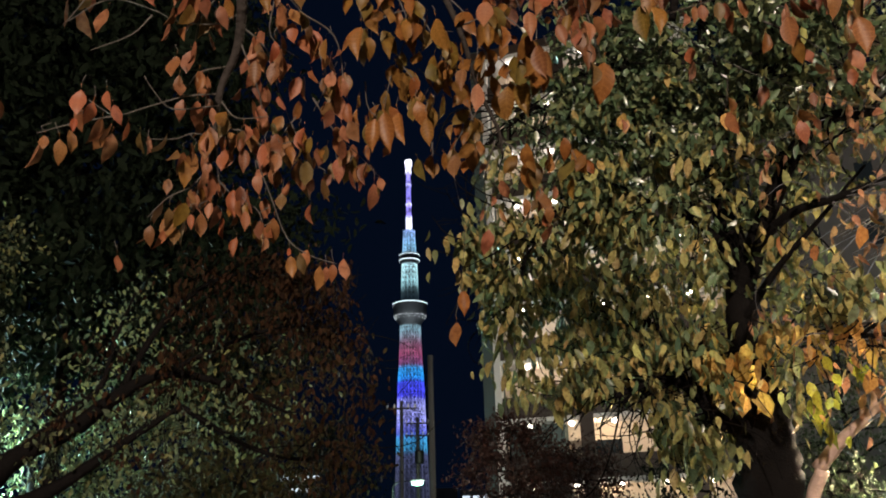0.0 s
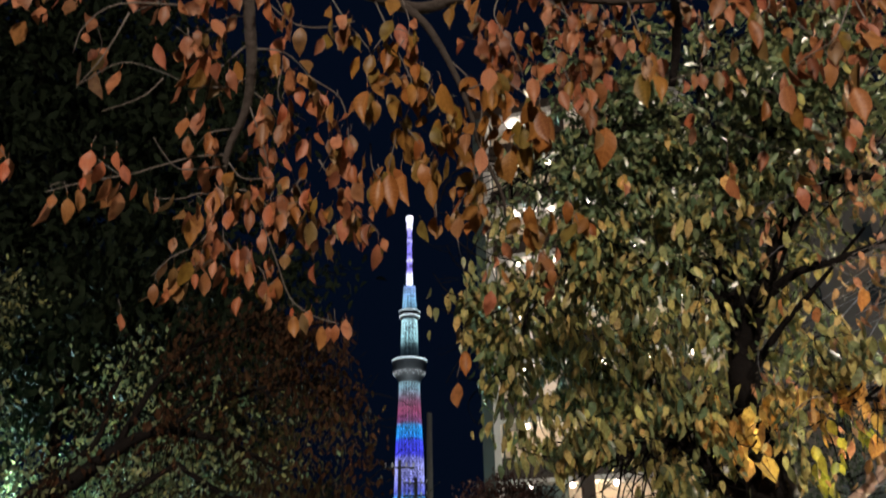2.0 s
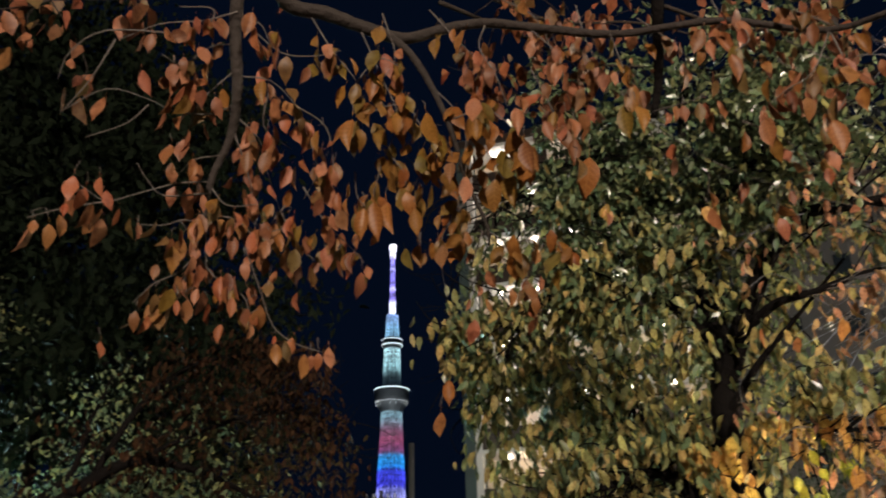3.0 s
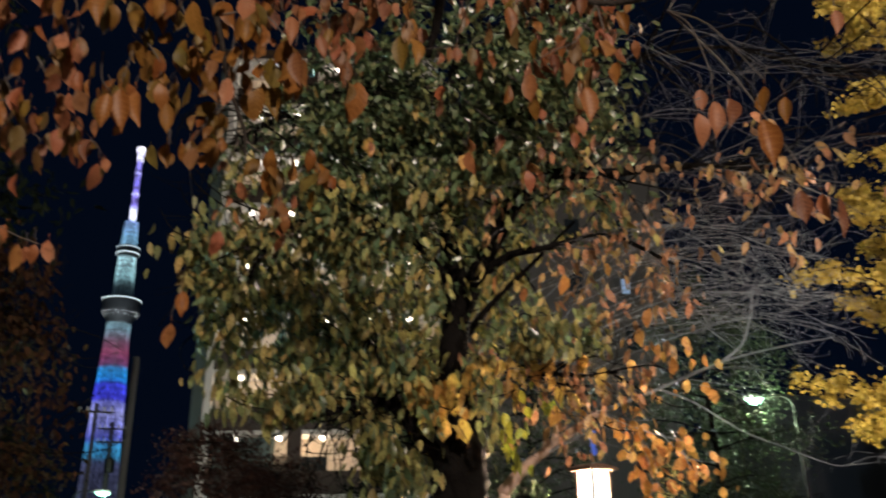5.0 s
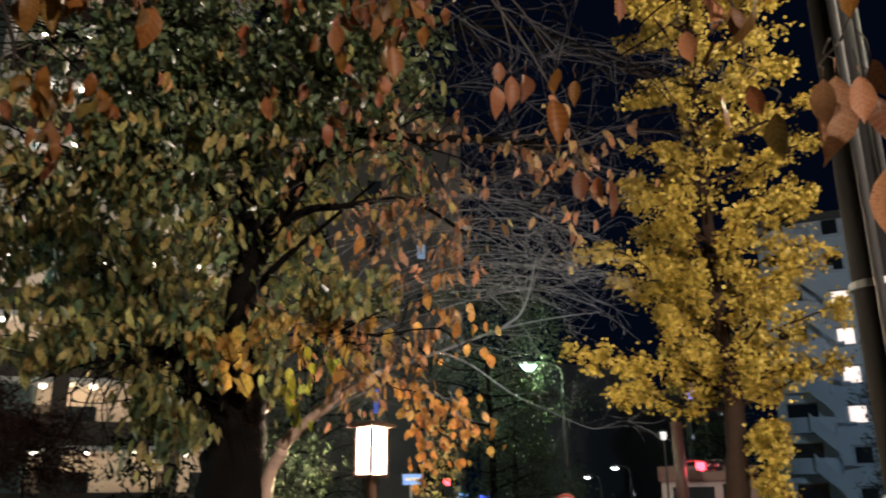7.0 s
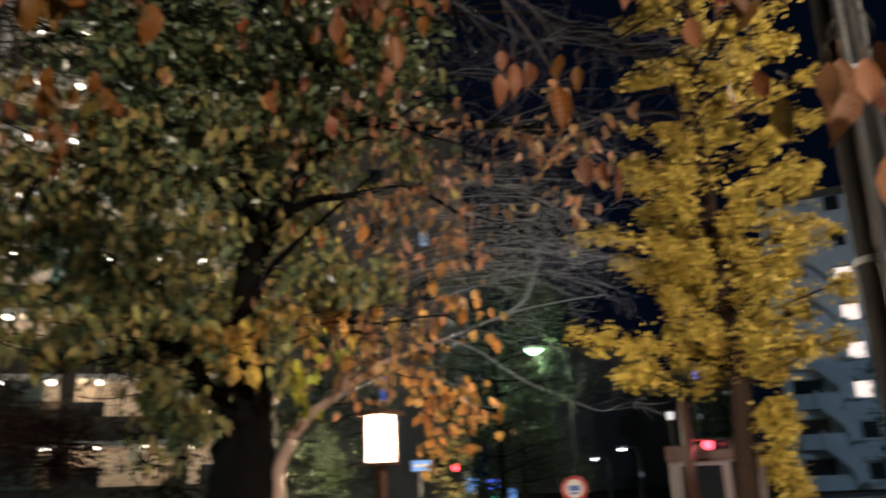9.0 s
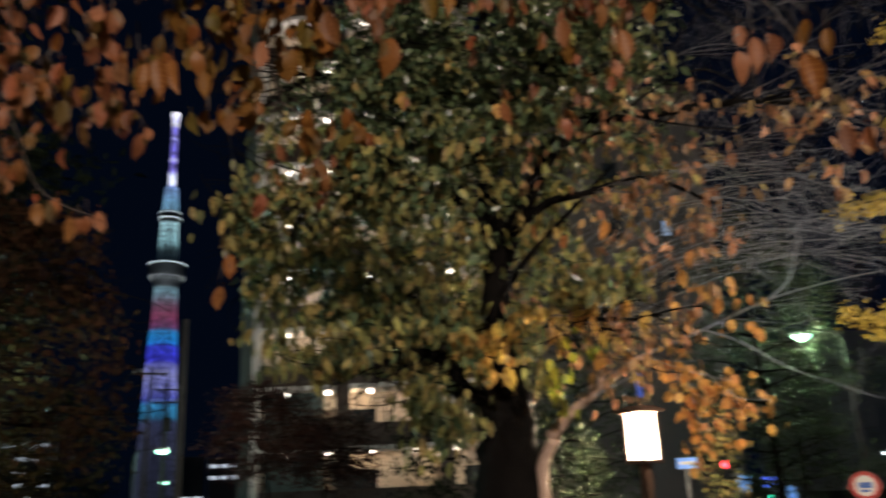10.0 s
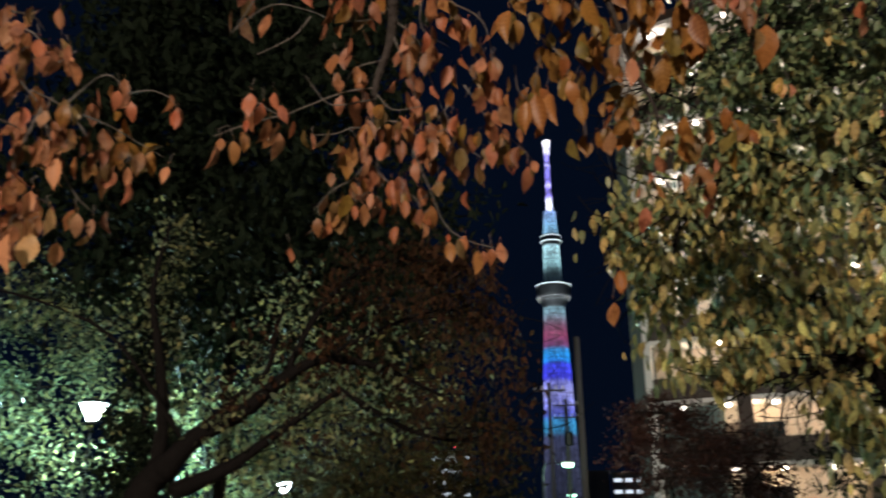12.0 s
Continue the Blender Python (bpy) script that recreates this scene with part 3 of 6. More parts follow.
def corner_building():
    """The low grey block behind the service pole: piers, ledges and dark windows."""
    cx, cy = 19.7, 9.8
    b = root("corner_building", (cx, cy, 0), "low grey building with piers and dark windows", "building")
    turn = Matrix.Translation((cx, cy, 0)) @ Matrix.Rotation(radians(-64), 4, "Z")
    grey = material("pinkish_grey_render", (0.15, 0.13, 0.127), 0.8, 0.25, 0.9, 0.2)
    part("wall", box(0, 0, 0, 15, 9, 8.2, 0, turn), grey, b)
    part("roof", box(-0.15, -0.2, 8.203, 15.2, 9, 8.55, 0.02, turn), grey, b)
    for k in range(3):
        z = 0.3 + 2.75 * k
        part("ledge", box(-0.1, -0.16, z + 2.35, 15.1, -0.004, z + 2.55, 0.02, turn), grey, b)
        for j in range(7):
            x = 0.55 + 2.1 * j
            w = part("window", box(x, -0.03, z + 0.5, x + 1.25, -0.004, z + 2.1, 0.01, turn), GLASS_DARK, b)
            part("window_frame", box(x - 0.06, -0.07, z + 0.42, x + 1.31, -0.034, z + 0.5, 0.01, turn), STEEL, w)
            part("mullion", box(x + 0.6, -0.06, z + 0.504, x + 0.65, -0.034, z + 2.1, 0, turn), STEEL, w)
    for j in range(8):
        x = 0.05 + 2.1 * j
        part("pier", box(x, -0.28, 0, x + 0.28, -0.164, 8.2, 0.02, turn), grey, b)


corner_building()


# ---- cherry tree in the middle of the park ----
def cherry_tree():
    rng = random.Random(11)
    base = (2.52, 6.72, 0.0)
    t = root("cherry_tree", base, "cherry tree with shade-darkened trunk and green to orange leaves", "tree")
    stem = limb("trunk", [(2.52, 6.72, -0.2), (2.51, 6.71, 0.8), (2.53, 6.68, 1.90), (2.54, 6.65, 2.30), (2.52, 6.63, 2.62), (2.49, 6.61, 2.82)], 0.30, 0.205, BARK_SHADE, t, 14, 6, 0.10, "rough trunk, shade darkened into its bark")
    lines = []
    lines.append(limb("limb", [(2.49, 6.62, 2.62), (2.45, 6.58, 3.20), (2.46, 6.49, 3.83), (2.35, 6.41, 4.30), (2.40, 6.18, 4.95), (2.22, 6.01, 5.55), (2.28, 5.78, 6.16)], 0.155, 0.025, BARK_SHADE, t))
    lines.append(limb("limb", [(2.47, 6.56, 3.51), (2.54, 6.17, 3.91), (2.63, 5.76, 4.26), (2.74, 5.36, 4.45), (3.02, 4.99, 4.36), (3.62, 4.48, 4.30), (4.02, 4.08, 4.11)], 0.105, 0.012, BARK_SHADE, t))
    lines.append(limb("limb", [(2.44, 6.52, 3.69), (2.59, 5.81, 3.89), (2.82, 5.46, 3.90), (3.18, 5.14, 3.93), (3.54, 4.87, 3.66)], 0.05, 0.012, BARK_SHADE, t))
    lines.append(limb("limb", [(2.47, 6.67, 2.42), (2.17, 6.56, 2.48), (1.95, 6.39, 2.69), (1.66, 6.25, 2.75), (1.30, 6.25, 2.63)], 0.085, 0.02, BARK_SHADE, t))
    lines.append(limb("limb", [(2.42, 6.61, 2.95), (2.26, 6.95, 3.11), (2.10, 7.16, 3.37), (1.70, 7.35, 3.48), (1.15, 7.38, 3.76), (0.74, 7.43, 3.78)], 0.06, 0.012, BARK_SHADE, t))
    lines.append(limb("limb", [(2.37, 6.48, 3.88), (1.97, 6.12, 4.02), (1.55, 5.98, 4.13), (0.97, 6.02, 4.06), (0.49, 6.17, 3.83)], 0.05, 0.01, BARK_SHADE, t))
    lines.append(limb("limb", [(2.31, 6.41, 4.41), (1.98, 6.30, 4.89), (1.56, 6.03, 5.17), (1.30, 5.77, 5.49)], 0.045, 0.01, BARK_SHADE, t))
    lines.append(limb("limb", [(2.42, 6.61, 2.95), (2.65, 6.16, 3.03), (2.91, 5.83, 2.97), (3.33, 5.39, 2.93)], 0.035, 0.01, BARK_SHADE, t))
    lines.append(limb("limb", [(2.30, 6.37, 4.50), (2.49, 5.85, 4.90), (2.65, 5.39, 5.12), (2.77, 4.98, 5.41)], 0.045, 0.01, BARK_SHADE, t))
    lines.append(limb("limb", [(2.39, 6.63, 3.15), (2.60, 6.15, 3.57), (2.77, 5.76, 3.80), (2.97, 5.29, 4.08)], 0.04, 0.01, BARK_SHADE, t))
    lines.append(limb("limb", [(2.30, 6.35, 4.54), (1.88, 6.18, 4.72), (1.32, 6.10, 4.94), (0.84, 6.05, 4.98), (0.57, 6.13, 4.89)], 0.04, 0.008, BARK_SHADE, t))
    lines.append(limb("limb", [(2.65, 5.39, 5.12), (2.60, 4.97, 5.40), (3.10, 4.57, 5.16), (3.57, 4.11, 5.07), (3.93, 3.80, 4.82), (4.26, 3.43, 4.59)], 0.026, 0.006, BARK_SHADE, t))
    # leafy shoots; the crown is deepest on the side away from the lantern
    leafy = [lines[i] for i in (0, 0, 1, 3, 4, 4, 5, 5, 6, 6, 8, 8, 8, 7, 10, 10, 3, 11)]
    shoots = []
    for ln in leafy:
        shoots += grow(ln, 34, 1.0, 0.75, rng, -0.05, 0.2)
    small = []
    fine = shoots_mesh("shoot", shoots, 0.010, 0.003, BARK_SHADE, t, 4, 3)
    for ln in fine:
        small += grow(ln, 3, 0.38, 0.8, rng, -0.1, 0.3)
    twigs = shoots_mesh("twig", small, 0.0035, 0.0015, BARK_SHADE, t, 3, 2)

    def keep(p):
        """Crown outline fitted to the camera's view: thin towards the bare lantern side and under the lowest limbs."""
        az = math.degrees(math.atan2(p.x, p.y - 0.17))
        el = math.degrees(math.atan2(p.z - 1.67, math.hypot(p.x, p.y)))
        return (1.5 if 16.5 < el < 22.5 else 3.0 + rng.gauss(0, 0.4)) < az < (32 + (rng.gauss(1.5, 2.0) if el > 20 else 0.0)) and el > (8.3 if az < 14.8 else 5.6 if az < 16.5 else 3.5) and not (az > 24 and el < 13) and not (az < 4.2 and el > 26)

    # leaves that hide the big limbs from the camera are dropped
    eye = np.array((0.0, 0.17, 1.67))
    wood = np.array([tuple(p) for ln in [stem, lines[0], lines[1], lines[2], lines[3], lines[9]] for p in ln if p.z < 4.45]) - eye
    eye_range = np.linalg.norm(wood, axis=1)
    wood = wood / eye_range[:, None]

    def hides_limb(p):
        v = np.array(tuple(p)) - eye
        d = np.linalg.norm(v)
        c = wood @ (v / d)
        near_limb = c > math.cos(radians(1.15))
        return bool(np.any(near_limb & (d < eye_range + 0.05))) and rng.random() < (0.95 if p[2] < 3.3 else 0.95 - 0.45 * (p[2] - 3.3))

    upper, lower, deep = [], [], []
    for p in along(twigs + fine, 12, 0.07, rng, 0.12):
        az = math.degrees(math.atan2(p.x, p.y - 0.17))
        el = math.degrees(math.atan2(p.z - 1.67, math.hypot(p.x, p.y)))
        # gaps at bearings from the camera that show the galleries, and thin places all over the crown
        if any(math.hypot(az - a, el - b) < 0.42 for a, b in [(9.1, 22.5), (5.8, 22.8), (9.1, 15.4), (6.2, 10.9), (15.0, 23.8), (15.0, 13.8), (5.7, 26.8), (4.5, 12.9), (9.4, 7.4), (10.9, 6.4), (12.8, 6.3)]):
            continue
        gap = math.sin(1.9 * az + 0.9 * el) * math.sin(2.3 * el - 0.7 * az)
        thin = 0.60 if az < 9.0 and el > 21.0 else 0.06 if az < 9.5 else 0.03
        if not keep(p) or hides_limb(p) or rng.random() < thin + (0.30 if gap > 0.62 else 0.0):
            continue
        if p.z > 4.1 + rng.gauss(0, 0.5):
            upper.append(p)
        elif rng.random() < 0.35:
            deep.append(p)
        else:
            lower.append(p)
    leaf_cloud("green_foliage", upper, 0.086, GREEN, t, 0.42, 0.21, seed=3)
    leaf_cloud("green_foliage", deep, 0.115, GREEN, t, 0.6, 0.21, seed=14)
    leaf_cloud("olive_foliage", lower, 0.118, OLIVE, t, 0.62, 0.205, seed=4)
    # orange and lime leaves hanging low by the trunk
    near = []
    for s in ([(2.23, 6.25, 3.05), (2.05, 6.13, 2.90), (2.01, 6.16, 2.83)], [(2.31, 6.12, 3.03), (2.30, 6.04, 2.89), (2.31, 6.06, 2.76)], [(2.49, 6.04, 3.05), (2.59, 5.90, 2.98), (2.68, 5.77, 2.87)], [(2.16, 6.18, 3.00), (2.19, 6.10, 2.81), (2.33, 6.06, 2.70)], [(2.73, 5.80, 3.12), (2.91, 5.63, 3.00), (2.96, 5.52, 2.82)], [(2.68, 5.73, 3.20), (2.91, 5.52, 3.09), (3.24, 5.34, 3.00)]):
        near.append(smooth_line(s, 4))
    leaf_cloud("orange_foliage", along(near, 12, 0.08, rng, 0.0), 0.16, AMBER, t, 0.75, 0.30, seed=5)
    low = [smooth_line(s, 4) for s in ([(2.72, 6.17, 2.69), (2.78, 6.05, 2.56), (2.83, 6.04, 2.43)], [(2.95, 6.04, 2.88), (3.01, 5.91, 2.86), (3.10, 5.87, 2.81)], [(2.80, 6.11, 2.85), (2.80, 6.05, 2.47), (2.85, 6.04, 2.32)])]
    leaf_cloud("lime_foliage", along(low, 9, 0.06, rng, 0.0), 0.13, LIME, t, 0.7, 0.30, seed=6)
    # drooping green sprays below the crown
    sprays = [smooth_line(s, 4) for s in ([(1.76, 6.35, 2.65), (1.85, 6.25, 2.38), (1.89, 6.26, 2.10)], [(1.64, 6.37, 2.69), (1.68, 6.29, 2.47), (1.70, 6.31, 2.22)], [(0.75, 6.47, 3.08), (0.78, 6.41, 2.84), (0.95, 6.41, 2.71)], [(1.60, 6.60, 2.60), (1.83, 6.58, 2.29), (1.87, 6.59, 2.04)], [(0.45, 6.54, 3.33), (0.57, 6.50, 3.04), (0.66, 6.52, 2.86)], [(-0.00, 6.46, 3.99), (0.23, 6.39, 3.86), (0.41, 6.41, 3.77)], [(0.09, 6.60, 3.89), (0.28, 6.54, 3.72), (0.55, 6.58, 3.53)])]
    shoots_mesh("spray_stem", [[s[0], s[len(s) // 2], s[-1]] for s in sprays], 0.006, 0.002, BARK_SHADE, t, 3, 3)
    leaf_cloud("hanging_foliage", along(sprays, 34, 0.11, rng, 0.0), 0.14, OLIVE, t, 0.7, 0.21, seed=7)
    # russet leaves among the bare twigs
    rus = []
    for ln in (lines[1], lines[2], lines[7]):
        rus += grow(ln, 46, 0.8, 0.8, rng, -0.25, 0.42)
    rl = shoots_mesh("bare_shoot", rus, 0.005, 0.0015, BARK_GLOSSY, t, 4, 3)
    leaf_cloud("russet_foliage", along(rl, 5, 0.07, rng, 0.2), 0.10, RUSSET, t, 0.6, 0.22, seed=8)
    spot = [(2.02, 5.23, 4.40), (1.34, 5.42, 4.47), (1.34, 5.42, 4.51), (2.02, 5.15, 4.38), (2.53, 4.98, 4.48), (2.47, 5.11, 4.30), (2.79, 5.17, 3.52), (3.03, 5.00, 3.59), (3.29, 4.99, 3.12), (3.42, 4.84, 2.89), (2.54, 5.33, 3.44), (3.49, 4.75, 3.02), (3.28, 4.84, 3.23), (2.38, 5.48, 3.56)]
    leaf_cloud("stray_leaves", [Vector(p) + Vector((0, 0, 0.06)) for p in spot], 0.13, ORANGE, t, 0.85, 0.33, seed=9)
    tip_about_eye(t)


cherry_tree()


# ---- slim bare tree lit by the lantern ----
def bare_tree():
    rng = random.Random(5)
    base = (2.92, 6.62, 0.0)
    t = root("bare_tree", base, "slim bare tree beside the lantern, lamp light put into its lower bark", "tree")
    limb("trunk", [(2.92, 6.62, -0.2), (2.88, 6.62, 0.9), (2.82, 6.60, 1.60), (2.81, 6.58, 1.88), (2.88, 6.48, 2.10)], 0.062, 0.052, BARK_LIT, t, 10, 5)
    main = limb("limb", [(2.86, 6.51, 2.11), (3.00, 6.31, 2.32), (3.16, 6.16, 2.47), (3.30, 5.90, 2.62), (3.37, 5.77, 2.69)], 0.056, 0.022, BARK_LIT, t, 9, 6)
    main += limb("limb", [(3.37, 5.77, 2.69), (3.64, 5.33, 2.82), (3.87, 4.86, 2.95), (4.02, 4.44, 2.98), (4.19, 4.12, 2.99)], 0.016, 0.002, BARK_GREY, t, 8, 6)
    second = limb("limb", [(3.16, 6.16, 2.47), (3.18, 6.13, 2.57), (3.17, 6.12, 2.65)], 0.03, 0.016, BARK_LIT, t)
    third = limb("limb", [(3.08, 6.26, 2.39), (3.25, 5.99, 2.50), (3.28, 5.85, 2.53)], 0.016, 0.005, BARK_GREY, t)
    up = limb("limb", [(3.87, 4.86, 2.95), (3.97, 4.74, 3.07), (3.99, 4.65, 3.26), (3.99, 4.58, 3.46)], 0.012, 0.003, BARK_GREY, t)
    down = limb("limb", [(3.64, 5.33, 2.82), (3.72, 5.04, 2.68), (3.91, 4.80, 2.46), (4.04, 4.57, 2.33), (4.20, 4.30, 2.19), (4.29, 4.20, 2.21)], 0.009, 0.0015, BARK_GREY, t)
    arcs = [limb("limb", pts, 0.0045, 0.001, wood, t, 5, 5) for wood, pts in zip([BARK_GREY] * 3 + [BARK_GLOSSY] * 5 + [BARK_GREY], (
        [(3.06, 5.99, 3.02), (3.33, 5.52, 3.32), (3.63, 5.02, 3.45), (3.88, 4.56, 3.39), (4.08, 4.29, 3.26)],
        [(2.93, 5.91, 3.56), (3.26, 5.35, 3.92), (3.56, 4.85, 3.97), (3.80, 4.46, 3.78), (4.02, 4.22, 3.56)],
        [(3.01, 5.98, 3.20), (3.22, 5.47, 3.66), (3.58, 5.06, 3.77), (3.86, 4.75, 3.67), (4.09, 4.40, 3.67)],
        [(2.94, 5.39, 4.47), (3.22, 4.79, 4.74), (3.47, 4.36, 4.67), (3.86, 4.09, 4.34), (4.19, 3.68, 4.16)],
        [(2.76, 5.33, 4.76), (2.93, 4.60, 5.26), (3.28, 4.27, 5.00), (3.57, 4.03, 4.79), (3.66, 3.79, 4.78)],
        [(2.97, 4.77, 5.02), (3.24, 4.26, 5.22), (3.66, 3.93, 4.99), (4.03, 3.61, 4.71), (4.18, 3.30, 4.65)],
        [(2.85, 5.51, 4.35), (3.33, 4.93, 4.39), (3.70, 4.46, 4.21), (4.03, 4.11, 4.03)],
        [(3.07, 5.55, 4.01), (3.45, 4.98, 4.15), (3.76, 4.62, 4.10), (4.02, 4.18, 4.19)],
        [(3.26, 5.77, 2.99), (3.51, 5.34, 3.11), (3.85, 4.93, 3.23), (4.08, 4.58, 3.25), (4.27, 4.39, 3.27)]))]
    # long thin rods that bow over towards the ginkgo
    sweep = []
    for k in range(24):
        f = rng.random()
        a = Vector((3.05, 5.95, 2.85)).lerp(Vector((2.90, 5.75, 3.95)), f) + Vector((rng.gauss(0, 0.12), rng.gauss(0, 0.12), 0))
        e = Vector((4.15, 4.25, 2.95)).lerp(Vector((4.05, 4.20, 3.85)), f) + Vector((rng.gauss(0, 0.10), rng.gauss(0, 0.16), rng.gauss(0, 0.12)))
        bow = Vector((0, 0, rng.uniform(0.05, 0.30)))
        sweep.append([a, a.lerp(e, 0.35) + bow, a.lerp(e, 0.7) + bow * 0.9, e])
    rods = shoots_mesh("bare_rod", sweep, 0.0024, 0.0008, BARK_GREY, t, 4, 5)
    shoots = []
    for ln in [main, up, *arcs[:3], arcs[8]]:
        shoots += grow(ln, 14, 0.7, 0.42, rng, 0.05, 0.3)
    for ln in rods:
        shoots += grow(ln, 3, 0.5, 0.32, rng, 0.0, 0.3)
    high = []
    for ln in arcs[3:8]:
        high += grow(ln, 27, 0.8, 0.45, rng, 0.0, 0.25)
    dim = shoots_mesh("dark_shoot", high, 0.0019, 0.0008, BARK_GLOSSY, t, 4, 4)
    tips = []
    for ln in dim:
        tips += grow(ln, 3, 0.3, 0.6, rng, 0.0, 0.35)
    shoots_mesh("dark_twig", tips, 0.0011, 0.0006, BARK_GLOSSY, t, 3, 3)
    shoots += grow(down, 6, 0.4, 0.35, rng, 0.05, 0.3)
    fine = shoots_mesh("bare_shoot", shoots, 0.0014, 0.0007, BARK_GREY, t, 4, 4)
    more = []
    for ln in fine:
        more += grow(ln, 3, 0.34, 0.45, rng, 0.05, 0.3)
    shoots_mesh("bare_twig", more, 0.0011, 0.0006, BARK_GREY, t, 3, 3)
    # orange leaves that the lantern lights
    hung = [smooth_line(s, 4) for s in ([(3.37, 5.77, 2.69), (3.49, 5.37, 2.51), (3.67, 5.13, 2.41)], [(3.51, 5.47, 2.52), (3.56, 5.35, 2.30), (3.53, 5.27, 2.05)], [(3.65, 5.38, 2.50), (3.70, 5.12, 2.29), (3.87, 4.99, 2.26)], [(3.54, 5.46, 2.44), (3.54, 5.37, 2.18), (3.52, 5.40, 1.94)], [(3.72, 5.33, 2.52), (3.76, 5.21, 2.26), (3.79, 5.21, 2.06)])]
    shoots_mesh("leaf_twig", [[s[0], s[len(s) // 2], s[-1]] for s in hung], 0.005, 0.002, BARK_GREY, t, 3, 3)
    leaf_cloud("orange_foliage", along(hung, 26, 0.085, rng, 0.1), 0.09, ORANGE, t, 0.6, 0.34, seed=12)
    few = [smooth_line(s, 4) for s in ([(3.32, 5.69, 2.68), (3.39, 5.52, 2.69), (3.48, 5.35, 2.61)], [(3.50, 5.42, 2.82), (3.61, 5.21, 2.87), (3.81, 4.93, 2.84)], [(3.37, 5.27, 3.26), (3.54, 5.08, 3.10), (3.68, 4.87, 2.98)])]
    leaf_cloud("russet_foliage", along(few, 14, 0.08, rng, 0.0), 0.09, ORANGE, t, 0.75, 0.32, seed=13)
    tip_about_eye(t)


bare_tree()


# ---- ginkgo ----
def ginkgo():
    rng = random.Random(21)
    base = (10.66, 7.73, 0.0)
    t = root("ginkgo_tree", base, "tall ginkgo tree full of bright yellow leaves", "tree")
    stem = limb("trunk", [base, (10.66, 7.73, 0.9), (10.63, 7.71, 1.75), (10.71, 7.71, 2.57), (10.74, 7.70, 3.42), (10.70, 7.78, 4.49), (10.62, 7.76, 5.59), (10.39, 7.61, 6.96), (10.15, 7.46, 8.26), (9.91, 7.20, 9.64), (9.62, 6.86, 11.08)], 0.23, 0.03, BARK_GINKGO, t, 12, 5)
    right = Vector((0.62, -0.78, 0.0))
    away = Vector((0.78, 0.62, 0.0))
    lines = []
    n = len(stem) - 1

    def reach_at(f):
        return 0.45 + 1.25 * math.sin(math.pi * min(1, max(0, (f - 0.16) / 0.95))) ** 0.8

    for k in range(84):
        f = 0.36 + 0.62 * (k + rng.random()) / 84
        i = int(f * n)
        p = stem[i].lerp(stem[min(n, i + 1)], f * n - i)
        a = k * 2.399
        flat = right * math.cos(a) + away * math.sin(a)
        reach = reach_at(f) * rng.uniform(0.65, 1.15) * (1 + (0.32 if f > 0.55 else 0.1) * math.cos(a))
        rise = rng.uniform(0.25, 0.75)
        lines.append([p, p + flat * reach * 0.4 + Vector((0, 0, rise * reach * 0.3)), p + flat * reach * 0.8 + Vector((0, 0, rise * reach * 0.65)), p + flat * reach + Vector((0, 0, rise * reach * 0.8))])
    for pts in ([(10.70, 7.78, 4.49), (10.00, 8.16, 5.01), (9.25, 8.51, 5.52), (8.67, 9.01, 5.39)], [(10.71, 7.76, 3.34), (10.01, 8.30, 3.60), (9.40, 8.77, 3.86), (8.84, 9.19, 3.93)], [(10.76, 7.75, 3.08), (10.19, 8.17, 3.08), (9.67, 8.59, 3.34), (9.51, 8.79, 3.26)], [(10.17, 7.50, 7.97), (9.73, 7.67, 8.01), (9.46, 7.92, 7.92), (9.32, 8.10, 7.90)], [(10.71, 7.73, 2.41), (10.78, 7.44, 2.56), (10.82, 7.17, 2.71), (10.90, 7.08, 2.39)], [(10.63, 7.69, 2.08), (10.77, 7.31, 2.08), (10.85, 7.21, 1.84), (10.86, 7.20, 1.61)]):
        lines += [[Vector(p) for p in pts]] * 2
    kept = shoots_mesh("branch", lines, 0.035, 0.008, BARK_GINKGO, t, 5, 4)
    spurs = []
    for ln in kept:
        spurs += grow(ln, 7, 0.36, 0.8, rng, 0.15, 0.2)
    ends = shoots_mesh("spur", spurs, 0.007, 0.003, BARK_GINKGO, t, 3, 2)

    def bare(p):
        """Gaps between the tiers on the park side and a cleared stem front, fitted to the camera's view."""
        az = math.degrees(math.atan2(p.x, p.y - 0.17))
        el = math.degrees(math.atan2(p.z - 1.67, math.hypot(p.x, p.y)))
        q = min(stem, key=lambda c: abs(c.z - p.z))
        front = abs(az - math.degrees(math.atan2(q.x, q.y - 0.17))) < 0.6 and math.hypot(p.x, p.y) < math.hypot(q.x, q.y) and p.z > 2.6
        return (az < 53.2 and (24.0 < el < 26.6 or 28.3 < el < 30.3)) or (front and rng.random() < 0.75)

    crown = [p for p in along(kept, 130, 0.10, rng, 0.24) + along(ends, 64, 0.055, rng, 0.2) if not bare(p)]
    leaf_cloud("yellow_foliage", crown, 0.062, YELLOW, t, 0.35, 0.45, seed=22)
    tip_about_eye(t)


ginkgo()


